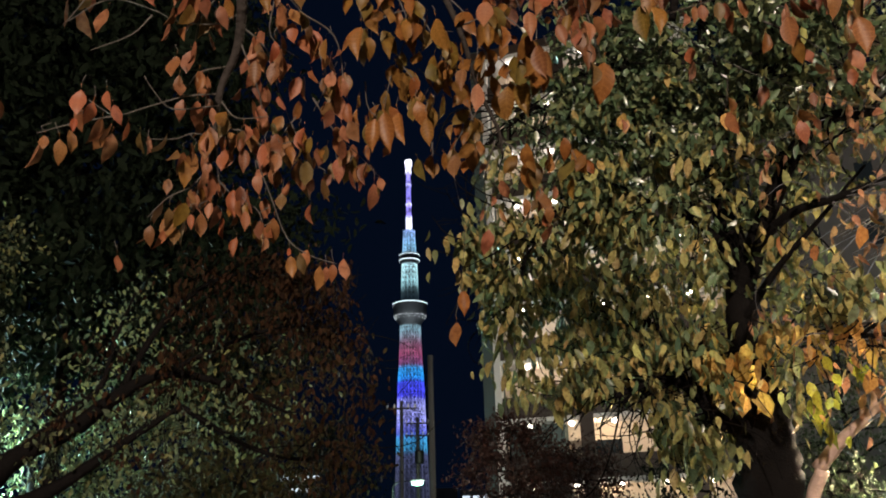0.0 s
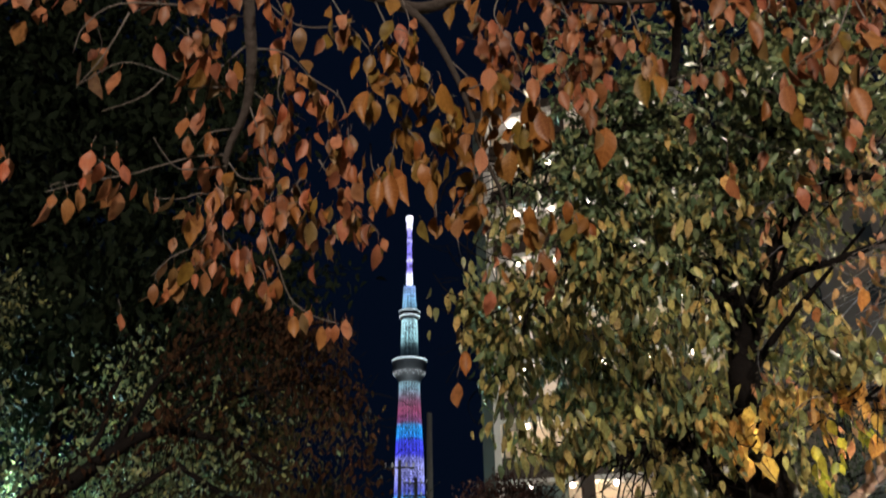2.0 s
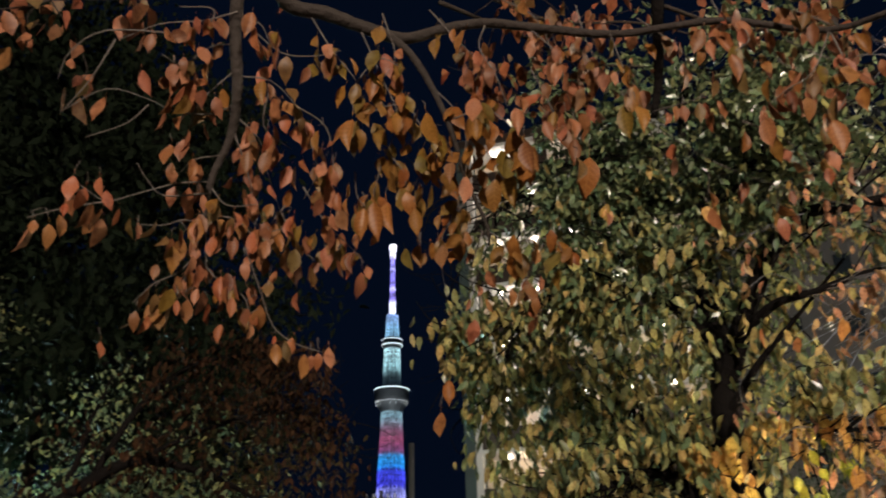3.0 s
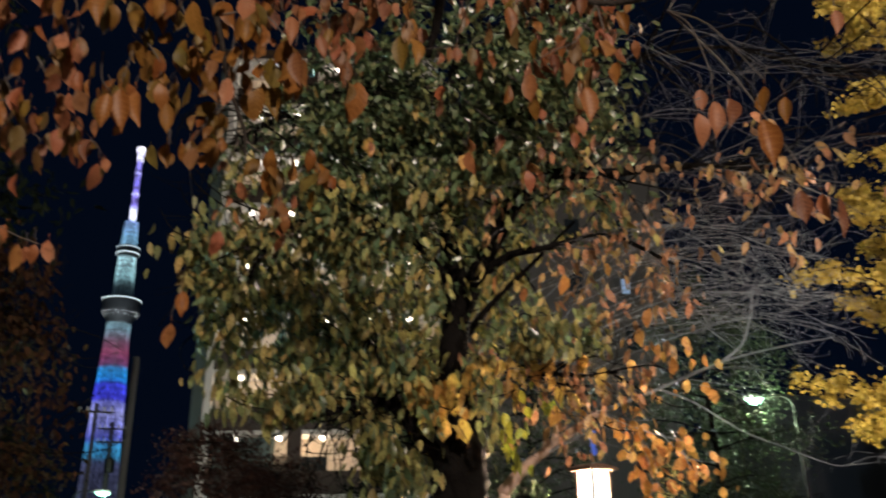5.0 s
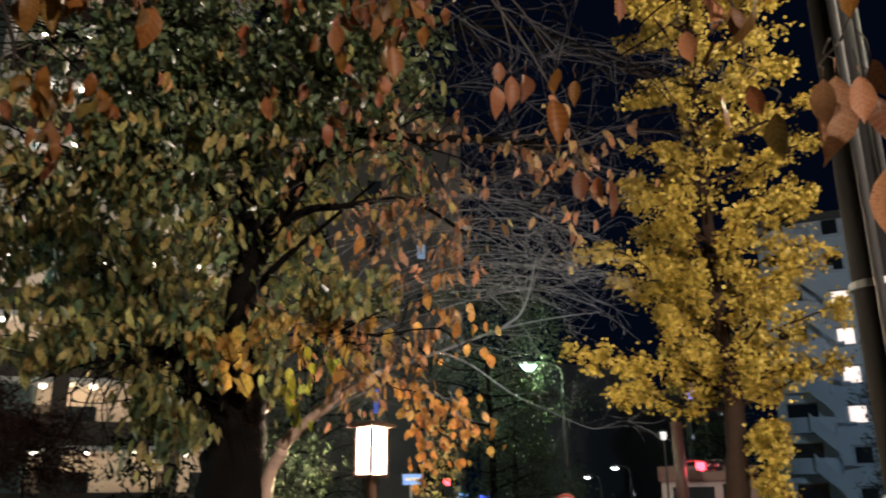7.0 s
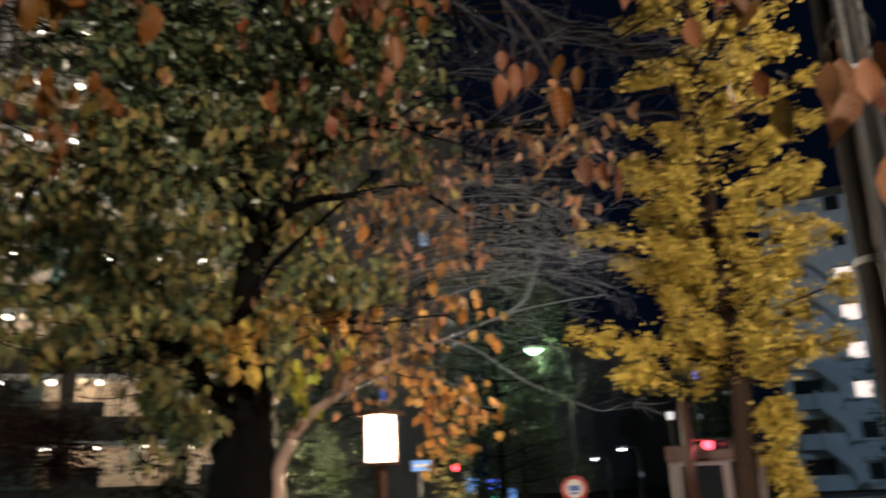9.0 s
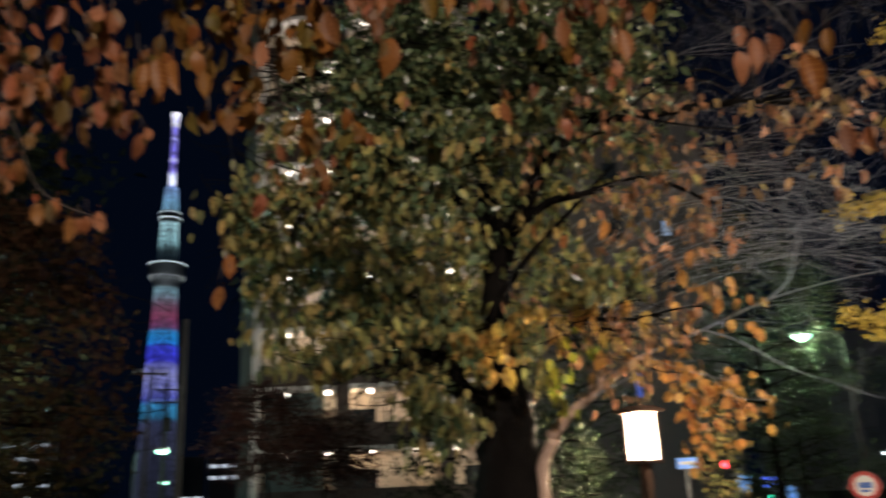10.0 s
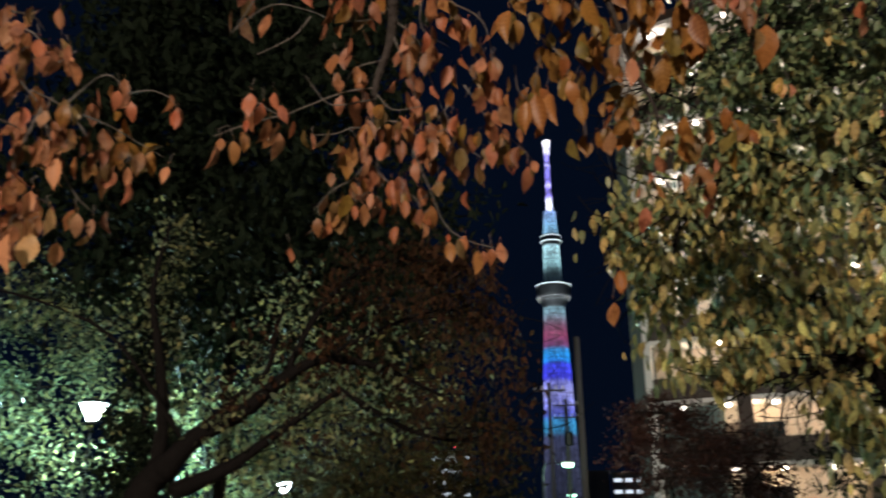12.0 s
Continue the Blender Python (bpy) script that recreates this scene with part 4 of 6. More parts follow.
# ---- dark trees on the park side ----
# shaded copy of the olive leaf, shade put into the colour
SHADE = leaf_material("shaded_olive_leaf", [(0.026, 0.022, 0.010), (0.040, 0.030, 0.013), (0.024, 0.028, 0.013)], 0.85, 0.1, gloss=0.05)
def park_cherry():
    rng = random.Random(31)
    base = (-4.7, 7.9, 0.0)
    t = root("cherry_tree", base, "cherry tree with sparse brown leaves, shade put into their colour", "tree")
    limb("trunk", [(-4.7, 7.9, -0.3), (-4.7, 7.9, 0.9), (-4.54, 7.95, 1.78), (-4.27, 7.98, 2.12)], 0.20, 0.13, BARK_SHADE, t, 12, 6, 0.1)
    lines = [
        limb("limb", [(-4.33, 7.95, 2.01), (-4.02, 7.98, 2.37), (-3.52, 7.97, 2.63), (-3.09, 7.89, 2.93), (-2.63, 7.80, 3.12), (-2.01, 7.80, 3.00), (-1.46, 7.85, 2.75)], 0.13, 0.015, BARK_SHADE, t),
        limb("limb", [(-4.02, 7.98, 2.37), (-3.84, 8.25, 2.72), (-3.55, 8.54, 3.12), (-3.47, 8.58, 3.63), (-3.29, 8.52, 4.14)], 0.06, 0.012, BARK_SHADE, t),
        limb("limb", [(-4.39, 7.92, 1.90), (-4.45, 8.08, 2.47), (-4.54, 8.04, 3.17), (-4.71, 8.01, 3.92), (-4.62, 8.03, 4.71)], 0.10, 0.02, BARK_SHADE, t),
        limb("limb", [(-4.20, 8.03, 1.85), (-3.60, 7.87, 2.06), (-3.00, 7.77, 2.43), (-2.43, 7.71, 2.80)], 0.10, 0.02, BARK_SHADE, t),
        limb("limb", [(-3.09, 7.89, 2.93), (-2.77, 7.87, 3.58), (-2.29, 7.80, 4.02), (-1.75, 7.80, 4.11), (-1.19, 7.93, 4.01)], 0.04, 0.008, BARK_SHADE, t),
        limb("limb", [(-2.71, 7.78, 3.09), (-2.03, 7.81, 3.42), (-1.46, 7.80, 3.58), (-1.02, 7.88, 3.52)], 0.03, 0.008, BARK_SHADE, t),
        limb("limb", [(-2.43, 7.71, 2.80), (-1.78, 7.83, 2.43), (-1.25, 7.94, 2.33), (-0.87, 7.97, 2.49)], 0.03, 0.008, BARK_SHADE, t),
        limb("limb", [(-4.13, 8.04, 2.29), (-4.90, 7.80, 3.32), (-5.55, 7.51, 3.69), (-6.28, 7.13, 3.86)], 0.03, 0.008, BARK_SHADE, t)]
    shoots = []
    for ln in (lines[0], lines[4], lines[4], lines[5], lines[5], lines[6]):
        shoots += grow(ln, 14, 1.0, 0.75, rng, 0.0, 0.3)
    fine = shoots_mesh("shoot", shoots, 0.008, 0.002, BARK_SHADE, t, 4, 3)
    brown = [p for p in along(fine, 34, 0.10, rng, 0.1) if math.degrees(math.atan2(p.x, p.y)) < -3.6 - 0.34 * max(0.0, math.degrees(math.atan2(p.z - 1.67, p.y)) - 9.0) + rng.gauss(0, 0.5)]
    leaf_cloud("brown_foliage", brown, 0.075, BROWN_SHADE, t, 0.6, 0.24, seed=32)
    shoots = []
    for ln in (lines[1], lines[2], lines[3], lines[3], lines[0], lines[7]):
        shoots += grow(ln, 20, 1.1, 0.7, rng, 0.0, 0.2, (-0.4, 1.3, 0.1))
    fine = shoots_mesh("shoot", shoots, 0.008, 0.002, BARK_SHADE, t, 4, 3)
    lit = []
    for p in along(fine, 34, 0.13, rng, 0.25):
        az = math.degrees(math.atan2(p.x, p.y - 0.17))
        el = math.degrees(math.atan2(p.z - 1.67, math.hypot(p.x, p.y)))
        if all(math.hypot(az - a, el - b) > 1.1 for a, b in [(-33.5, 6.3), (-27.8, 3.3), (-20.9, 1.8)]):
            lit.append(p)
    # the side near the park lamp gets the brightened greens
    leaf_cloud("green_foliage", lit, 0.068, LAMPLIT_GREEN, t, 0.5, 0.24, seed=33)
    tip_about_eye(t)


park_cherry()


def leafy_tree(name, label, base, height, radius, bottom, count, size, mat, seed, trunk=0.18, bark=BARK_SHADE, clumps=26, rise=0.5):
    """A full tree: trunk, rising limbs and a crown of leaf clumps with gaps."""
    rng = random.Random(seed)
    base = Vector(base)
    t = root(name, base, label, "tree")
    top = base + Vector((rng.uniform(-0.3, 0.3), rng.uniform(-0.3, 0.3), height))
    stem = limb("trunk", [base, base.lerp(top, 0.3) + Vector((0.1, 0.05, 0)), base.lerp(top, 0.6), top], trunk, trunk * 0.15, bark, t, 10, 6)
    lines = []
    for k in range(clumps):
        f = bottom + (0.98 - bottom) * (k + rng.random()) / clumps
        i = int(f * (len(stem) - 1))
        p = stem[i]
        a = k * 2.399 + rng.uniform(-0.4, 0.4)
        prof = math.sin(math.pi * min(1, 0.18 + 0.8 * (f - bottom) / (1 - bottom))) ** 0.7
        r = radius * prof * rng.uniform(0.6, 1.1)
        d = Vector((math.cos(a), math.sin(a), rng.uniform(0.0, rise)))
        lines.append([p, p + d * r * 0.5, p + d * r + Vector((0, 0, -0.08 * r))])
    kept = shoots_mesh("limb", lines, trunk * 0.28, 0.01, bark, t, 5, 4)
    sub = []
    for ln in kept:
        sub += grow(ln, 7, radius * 0.38, 0.8 if rise > 0.2 else 0.45, rng, 0.0, 0.25)
    ends = shoots_mesh("shoot", sub, 0.012, 0.003, bark, t, 3, 3)
    per = max(1, count // max(1, len(ends)))
    leaf_cloud("foliage", along(ends, per, 0.05 * radius + size, rng, 0.1), size, mat, t, 0.5, seed=seed)
    return t


leafy_tree("evergreen_tree", "tall evergreen tree with night shade put into its leaf colour", (-6.2, 13.2, 0), 12.5, 3.9, 0.44, 30000, 0.20, SHADE_GREEN, 41, 0.16, clumps=40)
leafy_tree("evergreen_tree", "dark evergreen tree beside the park lamp", (-13.2, 12.2, 0), 9.5, 2.6, 0.22, 11000, 0.14, HALF_LIT_GREEN, 42, 0.22)
leafy_tree("evergreen_tree", "slim dark evergreen before the park lamp", (-5.80, 10.07, 0), 5.0, 0.48, 0.15, 4500, 0.11, SHADE_GREEN, 59, 0.10)
leafy_tree("park_tree", "leafy park tree, lamp light put into its green leaf colour", (-9.0, 18.6, 0), 7.0, 2.6, 0.18, 5000, 0.13, LAMPLIT_GREEN, 43, 0.16)
leafy_tree("park_tree", "leafy park tree, lamp light put into its green leaf colour", (-13.6, 18.4, 0), 8.0, 3.0, 0.15, 5000, 0.13, LAMPLIT_GREEN, 44, 0.16)
leafy_tree("park_tree", "park tree behind the cherry, shade put into its leaf colour", (-3.9, 15.8, 0), 7.0, 2.6, 0.12, 13000, 0.13, SHADE, 58, 0.14, clumps=34)
leafy_tree("park_tree", "low park tree with shade put into its leaf colour", (-5.4, 20.5, 0), 5.4, 2.4, 0.15, 3500, 0.13, BROWN_SHADE, 45, 0.13)
leafy_tree("park_tree", "low park tree with shade put into its leaf colour", (-3.4, 24.5, 0), 5.0, 1.7, 0.2, 2500, 0.13, SHADE_GREEN, 46, 0.12)
leafy_tree("maple_tree", "small dark red maple in front of the apartment building", (1.72, 19.6, 0), 4.5, 1.35, 0.62, 6000, 0.10, MAPLE, 47, 0.06, clumps=15, rise=0.12)
leafy_tree("maple_tree", "small dark red maple in front of the apartment building", (3.4, 22.4, 0), 3.9, 1.5, 0.66, 3800, 0.12, MAPLE, 48, 0.06, clumps=14, rise=0.12)
leafy_tree("evergreen_tree", "dark green street tree near the road lamp", (15.0, 18.8, 0), 9.0, 2.5, 0.15, 6500, 0.12, HALF_LIT_GREEN, 49, 0.14)
leafy_tree("evergreen_tree", "dark green street tree near the road lamp", (19.4, 23.1, 0), 10.0, 2.8, 0.15, 7000, 0.12, HALF_LIT_GREEN, 50, 0.14)
leafy_tree("evergreen_tree", "dark green street tree", (31.0, 22.5, 0), 6.0, 2.2, 0.2, 3000, 0.13, HALF_LIT_GREEN, 51, 0.14)
leafy_tree("evergreen_tree", "dark tree between the pale block and the pole", (37.0, 17.4, 0), 9.5, 2.3, 0.12, 6000, 0.15, HALF_LIT_GREEN, 56, 0.15)
leafy_tree("evergreen_tree", "tall dark street tree behind the lantern", (11.0, 22.0, 0), 8.0, 2.6, 0.15, 5500, 0.13, HALF_LIT_GREEN, 57, 0.15)
leafy_tree("conifer", "slim dark conifer before the pale block", (30.5, 15.2, 0), 6.5, 1.3, 0.1, 2500, 0.12, HALF_LIT_GREEN, 52, 0.10)
leafy_tree("shrub", "small yellowing shrub below the lantern", (7.6, 10.8, 0), 2.9, 0.5, 0.15, 900, 0.08, OLIVE, 53, 0.04, clumps=14)
leafy_tree("shrub", "dark green shrub beside the cherry trunk", (4.1, 9.6, 0), 2.5, 1.0, 0.15, 1600, 0.085, HALF_LIT_GREEN, 54, 0.05, clumps=16)
leafy_tree("shrub", "dark green shrub beside the cherry trunk", (3.2, 10.4, 0), 2.6, 0.8, 0.12, 1400, 0.085, SHADE_GREEN, 55, 0.05, clumps=16)


# ---- lamps, poles and signs ----
LAMP_WHITE = glow("white_lamp_glass", (0.86, 1.0, 0.97), 14.0)
LAMP_GREEN = glow("mercury_lamp_glass", (0.42, 1.0, 0.70), 5.0)
LAMP_COOL = glow("cool_lamp_glass", (0.85, 0.93, 1.0), 9.0)
PAPER = glow("lantern_panel", (1.0, 0.90, 0.78), 5.0)
REDLIGHT = glow("red_signal_lens", (1.0, 0.045, 0.07), 9.0)
GREENLIGHT = glow("green_signal_lens", (0.05, 1.0, 0.6), 4.0)
DIMBLUE = glow("faint_blue_neon", (0.10, 0.20, 0.9), 0.30)
BLUELIGHT = glow("blue_neon", (0.08, 0.16, 1.0), 1.6)
SKYBLUE = glow("lit_blue_sign", (0.16, 0.38, 0.9), 0.7)
WINDOWS = glow("far_lit_window", (0.75, 0.85, 1.0), 0.7)


def lantern(place):
    """A square wooden lantern with four glowing panels on a post."""
    x, y, z = place
    t = root("park_lantern", (x, y, 0), "square wooden park lantern glowing warm white on a post", "lantern")
    turn = Matrix.Translation((x, y, 0)) @ Matrix.Rotation(radians(13), 4, "Z")
    part("post", box(-0.05, -0.05, 0, 0.05, 0.05, z - 0.285, 0.012, turn), WOOD, t)
    part("base", box(-0.14, -0.14, z - 0.285, 0.14, 0.14, z - 0.25, 0.01, turn), WOOD, t)
    bm = bmesh.new()
    for h, a in ((z + 0.235, 0.185), (z + 0.262, 0.185), (z + 0.295, 0.11), (z + 0.31, 0.04)):
        for sx, sy in ((-1, -1), (1, -1), (1, 1), (-1, 1)):
            bm.verts.new(turn @ Vector((a * sx, a * sy, h)))
    bm.verts.ensure_lookup_table()
    for k in range(3):
        for i in range(4):
            bm.faces.new([bm.verts[j] for j in (4 * k + i, 4 * k + (i + 1) % 4, 4 * k + 4 + (i + 1) % 4, 4 * k + 4 + i)])
    bm.faces.new([bm.verts[i] for i in (3, 2, 1, 0)])
    bm.faces.new([bm.verts[i] for i in (12, 13, 14, 15)])
    part("cap", bm, WOOD, t, "flat pyramid cap")
    for sx, sy in ((-1, -1), (1, -1), (1, 1), (-1, 1)):
        part("corner_post", box(0.118 * sx - 0.012, 0.118 * sy - 0.012, z - 0.248, 0.118 * sx + 0.012, 0.118 * sy + 0.012, z + 0.233, 0, turn), WOOD, t)
    for k in range(4):
        m = turn @ Matrix.Rotation(math.pi / 2 * k, 4, "Z")
        p = part("panel", box(-0.104, -0.113, z - 0.245, 0.104, -0.108, z + 0.230, 0, m), PAPER, t, "glowing frosted panel")
        p.visible_shadow = False


lantern((4.51, 7.82, 2.14))


def globe_lamp(place, name, label, glass, size=0.3, group="park lamps"):
    """A park lamp: post, collar, tapered glass and a flat hood."""
    x, y, z = place
    t = root(name, (x, y, 0), label, "lamp", group)
    part("post", lathe([(0.09, 0), (0.09, 0.5), (0.05, 0.55), (0.03, z - size * 1.1)], (x, y, 0), 14), DARKSTEEL, t, smooth=True)
    part("collar", lathe([(0.06, z - size * 1.1), (0.11, z - size), (0.11, z - size * 0.9), (0.06, z - size * 0.85)], (x, y, 0), 14), DARKSTEEL, t)
    g = part("glass", lathe([(size * 0.28, z - size * 0.85), (size * 0.62, z - size * 0.2), (size * 0.85, z + size * 0.18), (size * 0.6, z + size * 0.26)], (x, y, 0), 18), glass, t, "glowing tapered glass", True)
    g.visible_shadow = False
    part("hood", lathe([(size * 0.95, z + size * 0.28), (size * 0.98, z + size * 0.34), (size * 0.3, z + size * 0.6), (0.02, z + size * 0.66)], (x, y, 0), 18), DARKSTEEL, t)


globe_lamp((-9.86, 15.10, 3.77), "park_lamp", "park lamp with bright white tapered glass", LAMP_WHITE, 0.30)
globe_lamp((-8.99, 23.70, 2.56), "park_lamp", "park lamp with cool white glass among the trees", LAMP_COOL, 0.26)
globe_lamp((-9.78, 18.72, 3.06), "park_lamp", "small green-white park lamp among the trees", LAMP_GREEN, 0.2)


def arm_lamp(foot, head, name, label, glass, size=0.38):
    """A road lamp: tall post, curved arm, flat housing with a glowing lens."""
    x, y, _ = foot
    hx, hy, hz = head
    t = root(name, (x, y, 0), label, "street lamp", "road lamps")
    limb("pole", [(x, y, 0), (x, y, hz * 0.5), (x, y, hz - 0.5)], 0.09, 0.06, DARKSTEEL, t, 10, 4, 0.0)
    limb("arm", [(x, y, hz - 0.55), (x + 0.03 * (hx - x), y + 0.03 * (hy - y), hz - 0.2), (x + 0.25 * (hx - x), y + 0.25 * (hy - y), hz + 0.06), (hx, hy, hz + 0.1)], 0.045, 0.03, DARKSTEEL, t, 8, 5, 0.0)
    part("housing", box(hx - size, hy - 0.15, hz + 0.04, hx + size, hy + 0.15, hz + 0.16, 0.04), STEEL, t)
    g = part("lens", lathe([(size * 0.15, -size * 0.42), (size * 0.5, -size * 0.36), (size * 0.8, -size * 0.18), (size * 0.85, 0.03)], (hx, hy, hz), 18), glass, t, "glowing lamp lens", True)
    g.visible_shadow = False


arm_lamp((-2.6, 45.1, 3.4), (-1.26, 45.10, 4.22), "road_lamp", "road lamp with green-white glow on a curved arm", LAMP_GREEN)
arm_lamp((-3.5, 80.1, 2.2), (-1.97, 80.10, 3.43), "road_lamp", "distant road lamp with green-white glow", LAMP_GREEN, 0.5)
arm_lamp((20.6, 21.6, 1.8), (19.68, 22.40, 6.16), "road_lamp", "road lamp behind the twigs with yellow-green glow", LAMP_GREEN, 0.36)
arm_lamp((33.1, 32.1, 1.9), (32.62, 32.60, 2.53), "road_lamp", "small white road lamp down the street", LAMP_COOL, 0.18)
arm_lamp((32.7, 29.6, 1.9), (32.23, 30.20, 2.94), "road_lamp", "small white road lamp down the street", LAMP_COOL, 0.2)


def utility_pole(foot, height, r, name, label, arms=2, tank=False, turn=0.0):
    x, y = foot
    t = root(name, (x, y, 0), label, "utility pole", "utility poles")
    part("pole", lathe([(r * 1.25, 0), (r, height)], (x, y, 0), 14), CONCRETE, t, smooth=True)
    for k in range(arms):
        z = height - 0.45 - 0.75 * k
        part("crossarm", box(x - 0.8, y - r - 0.09, z, x + 0.8, y - r - 0.005, z + 0.09), DARKSTEEL, t)
        for j in (-0.7, -0.35, 0.35, 0.7):
            part("insulator", lathe([(0.03, 0), (0.06, 0.05), (0.03, 0.1), (0.05, 0.15), (0.02, 0.2)], (x + j, y - r - 0.05, z + 0.09), 8), WHITEPAINT, t)
    if tank:
        part("transformer", lathe([(0.25, 0), (0.28, 0.06), (0.28, 0.75), (0.22, 0.82)], (x + 0.1, y - r - 0.32, height - 2.9), 14), DARKSTEEL, t)
    return t


def cable(a, b, sag=0.4, r=0.012):
    a, b = Vector(a), Vector(b)
    mid = a.lerp(b, 0.5) - Vector((0, 0, sag))
    verts, faces = [], []
    tube_data(smooth_line([a, a.lerp(mid, 0.55) - Vector((0, 0, sag * 0.12)), mid, mid.lerp(b, 0.45) - Vector((0, 0, sag * 0.12)), b], 5), r, r, 4, verts, faces)
    ob = part_mesh("overhead_cable", mesh_from("overhead_cable", verts, faces), WIRE, None)
    tagged(ob, "black overhead cable strung between poles", "cable", "overhead cables")


utility_pole((-0.40, 41.7), 10.4, 0.14, "utility_pole", "grey concrete utility pole near the road", 0)
utility_pole((-1.93, 41.9), 8.1, 0.085, "utility_pole", "thin dark utility pole with cables", 1)
utility_pole((-1.38, 52.0), 8.6, 0.11, "utility_pole", "dark utility pole carrying a transformer", 2, True)
cable((-2.0, 41.8, 7.85), (-0.40, 41.6, 7.5), 0.1, 0.015)
cable((-2.0, 41.8, 7.5), (-1.43, 51.9, 7.9), 0.3, 0.015)
cable((-0.40, 41.6, 9.8), (-1.43, 51.9, 8.2), 0.3, 0.015)


CONDUIT = material("grey_conduit_pipe", (0.04, 0.04, 0.042), 0.7, 0.4, 4.0, 0.2)
POLEGREY = material("dark_mottled_pole_grey", (0.02, 0.02, 0.021), 0.85, 0.4, 3.0, 0.3)


def service_pole():
    """The close steel pole with conduits and a cabinet at the pavement's edge."""
    x, y = 5.58, 2.84
    t = root("service_pole", (x, y, 0), "grey utility pole with conduits beside the pavement", "utility pole")
    part("pole", lathe([(0.17, 0), (0.13, 9.0)], (x, y, 0), 18), POLEGREY, t, smooth=True)
    for dx, dy, r in ((-0.17, -0.10, 0.035), (-0.06, -0.20, 0.025), (0.20, -0.06, 0.04)):
        part("conduit", lathe([(r, 0), (r, 8.2)], (x + dx, y + dy, 0), 8), CONDUIT, t, smooth=True)
    for z in (1.6, 3.0, 4.4, 5.8):
        part("band", lathe([(0.175, z), (0.175, z + 0.05)], (x, y, 0), 18), STEEL, t)
    part("sleeve", lathe([(0.055, 0), (0.055, 2.8)], (x + 0.32, y + 0.1, 0), 10), DARKSTEEL, t)


service_pole()


def round_sign(place, facing):
    x, y, z = place
    t = root("road_sign", (x, y, 0), "round red-rimmed road sign on a steel post", "road sign")
    m = Matrix.Translation(place) @ Matrix.Rotation(radians(facing), 4, "Z") @ Matrix.Rotation(radians(90), 4, "X")
    part("post", lathe([(0.03, 0), (0.03, z + 0.2)], (x + 0.03, y + 0.05, 0), 10), STEEL, t)
    for name, r0, r1, h, mat in (("disc", 0.0, 0.30, 0.0, WHITEPAINT), ("red_rim", 0.215, 0.30, 0.008, REDPAINT)):
        bm = bmesh.new()
        n = 28
        outer = [[bm.verts.new(m @ Vector((r * math.cos(2 * math.pi * i / n), r * math.sin(2 * math.pi * i / n), zz))) for i in range(n)] for r, zz in ((r1, h), (r1, h + 0.006))]
        if r0:
            inner = [[bm.verts.new(m @ Vector((r0 * math.cos(2 * math.pi * i / n), r0 * math.sin(2 * math.pi * i / n), zz))) for i in range(n)] for zz in (h, h + 0.006)]
        for i in range(n):
            j = (i + 1) % n
            bm.faces.new((outer[0][i], outer[0][j], outer[1][j], outer[1][i]))
            if r0:
                bm.faces.new((outer[1][i], outer[1][j], inner[1][j], inner[1][i]))
        if not r0:
            bm.faces.new(outer[1])
            bm.faces.new(list(reversed(outer[0])))
        part(name, bm, mat, t)
    part("symbol_bar", box(-0.13, -0.05, 0.008, 0.13, 0.07, 0.014, 0, m), BLUEPAINT, t)
    part("symbol_bar", box(-0.10, -0.13, 0.008, 0.08, -0.08, 0.014, 0, m), BLUEPAINT, t)


round_sign((13.80, 14.65, 1.40), -42)


def plate_sign(place, w, h, facing, mat, name, label, bars=1):
    x, y, z = place
    t = root(name, (x, y, 0), label, "road sign")
    m = Matrix.Translation(place) @ Matrix.Rotation(radians(facing), 4, "Z")
    part("post", lathe([(0.03, 0), (0.03, z + h / 2)], (x + 0.02, y + 0.06, 0), 10), STEEL, t)
    part("plate", box(-w / 2, -0.012, -h / 2, w / 2, 0.012, h / 2, 0.005, m), mat, t)
    for k in range(bars):
        part("symbol_bar", box(-w * 0.36, -0.022, -h * 0.12 + 0.02 * k, w * 0.36, -0.014, h * 0.16 + 0.02 * k, 0, m), WHITEPAINT, t)


plate_sign((9.33, 14.38, 1.99), 0.38, 0.21, -28, SKYBLUE, "direction_sign", "small blue sign plate with a white bar")
plate_sign((20.30, 27.40, 1.45), 0.45, 0.62, -32, SKYBLUE, "lit_sign", "bright blue lit sign on a post", 0)
plate_sign((25.39, 31.00, 0.86), 0.35, 0.8, -32, SKYBLUE, "lit_sign", "narrow blue lit sign on a post", 0)
plate_sign((27.30, 34.70, 1.42), 0.8, 0.5, -32, BLUELIGHT, "lit_sign", "blue and violet lit sign on a post", 1)


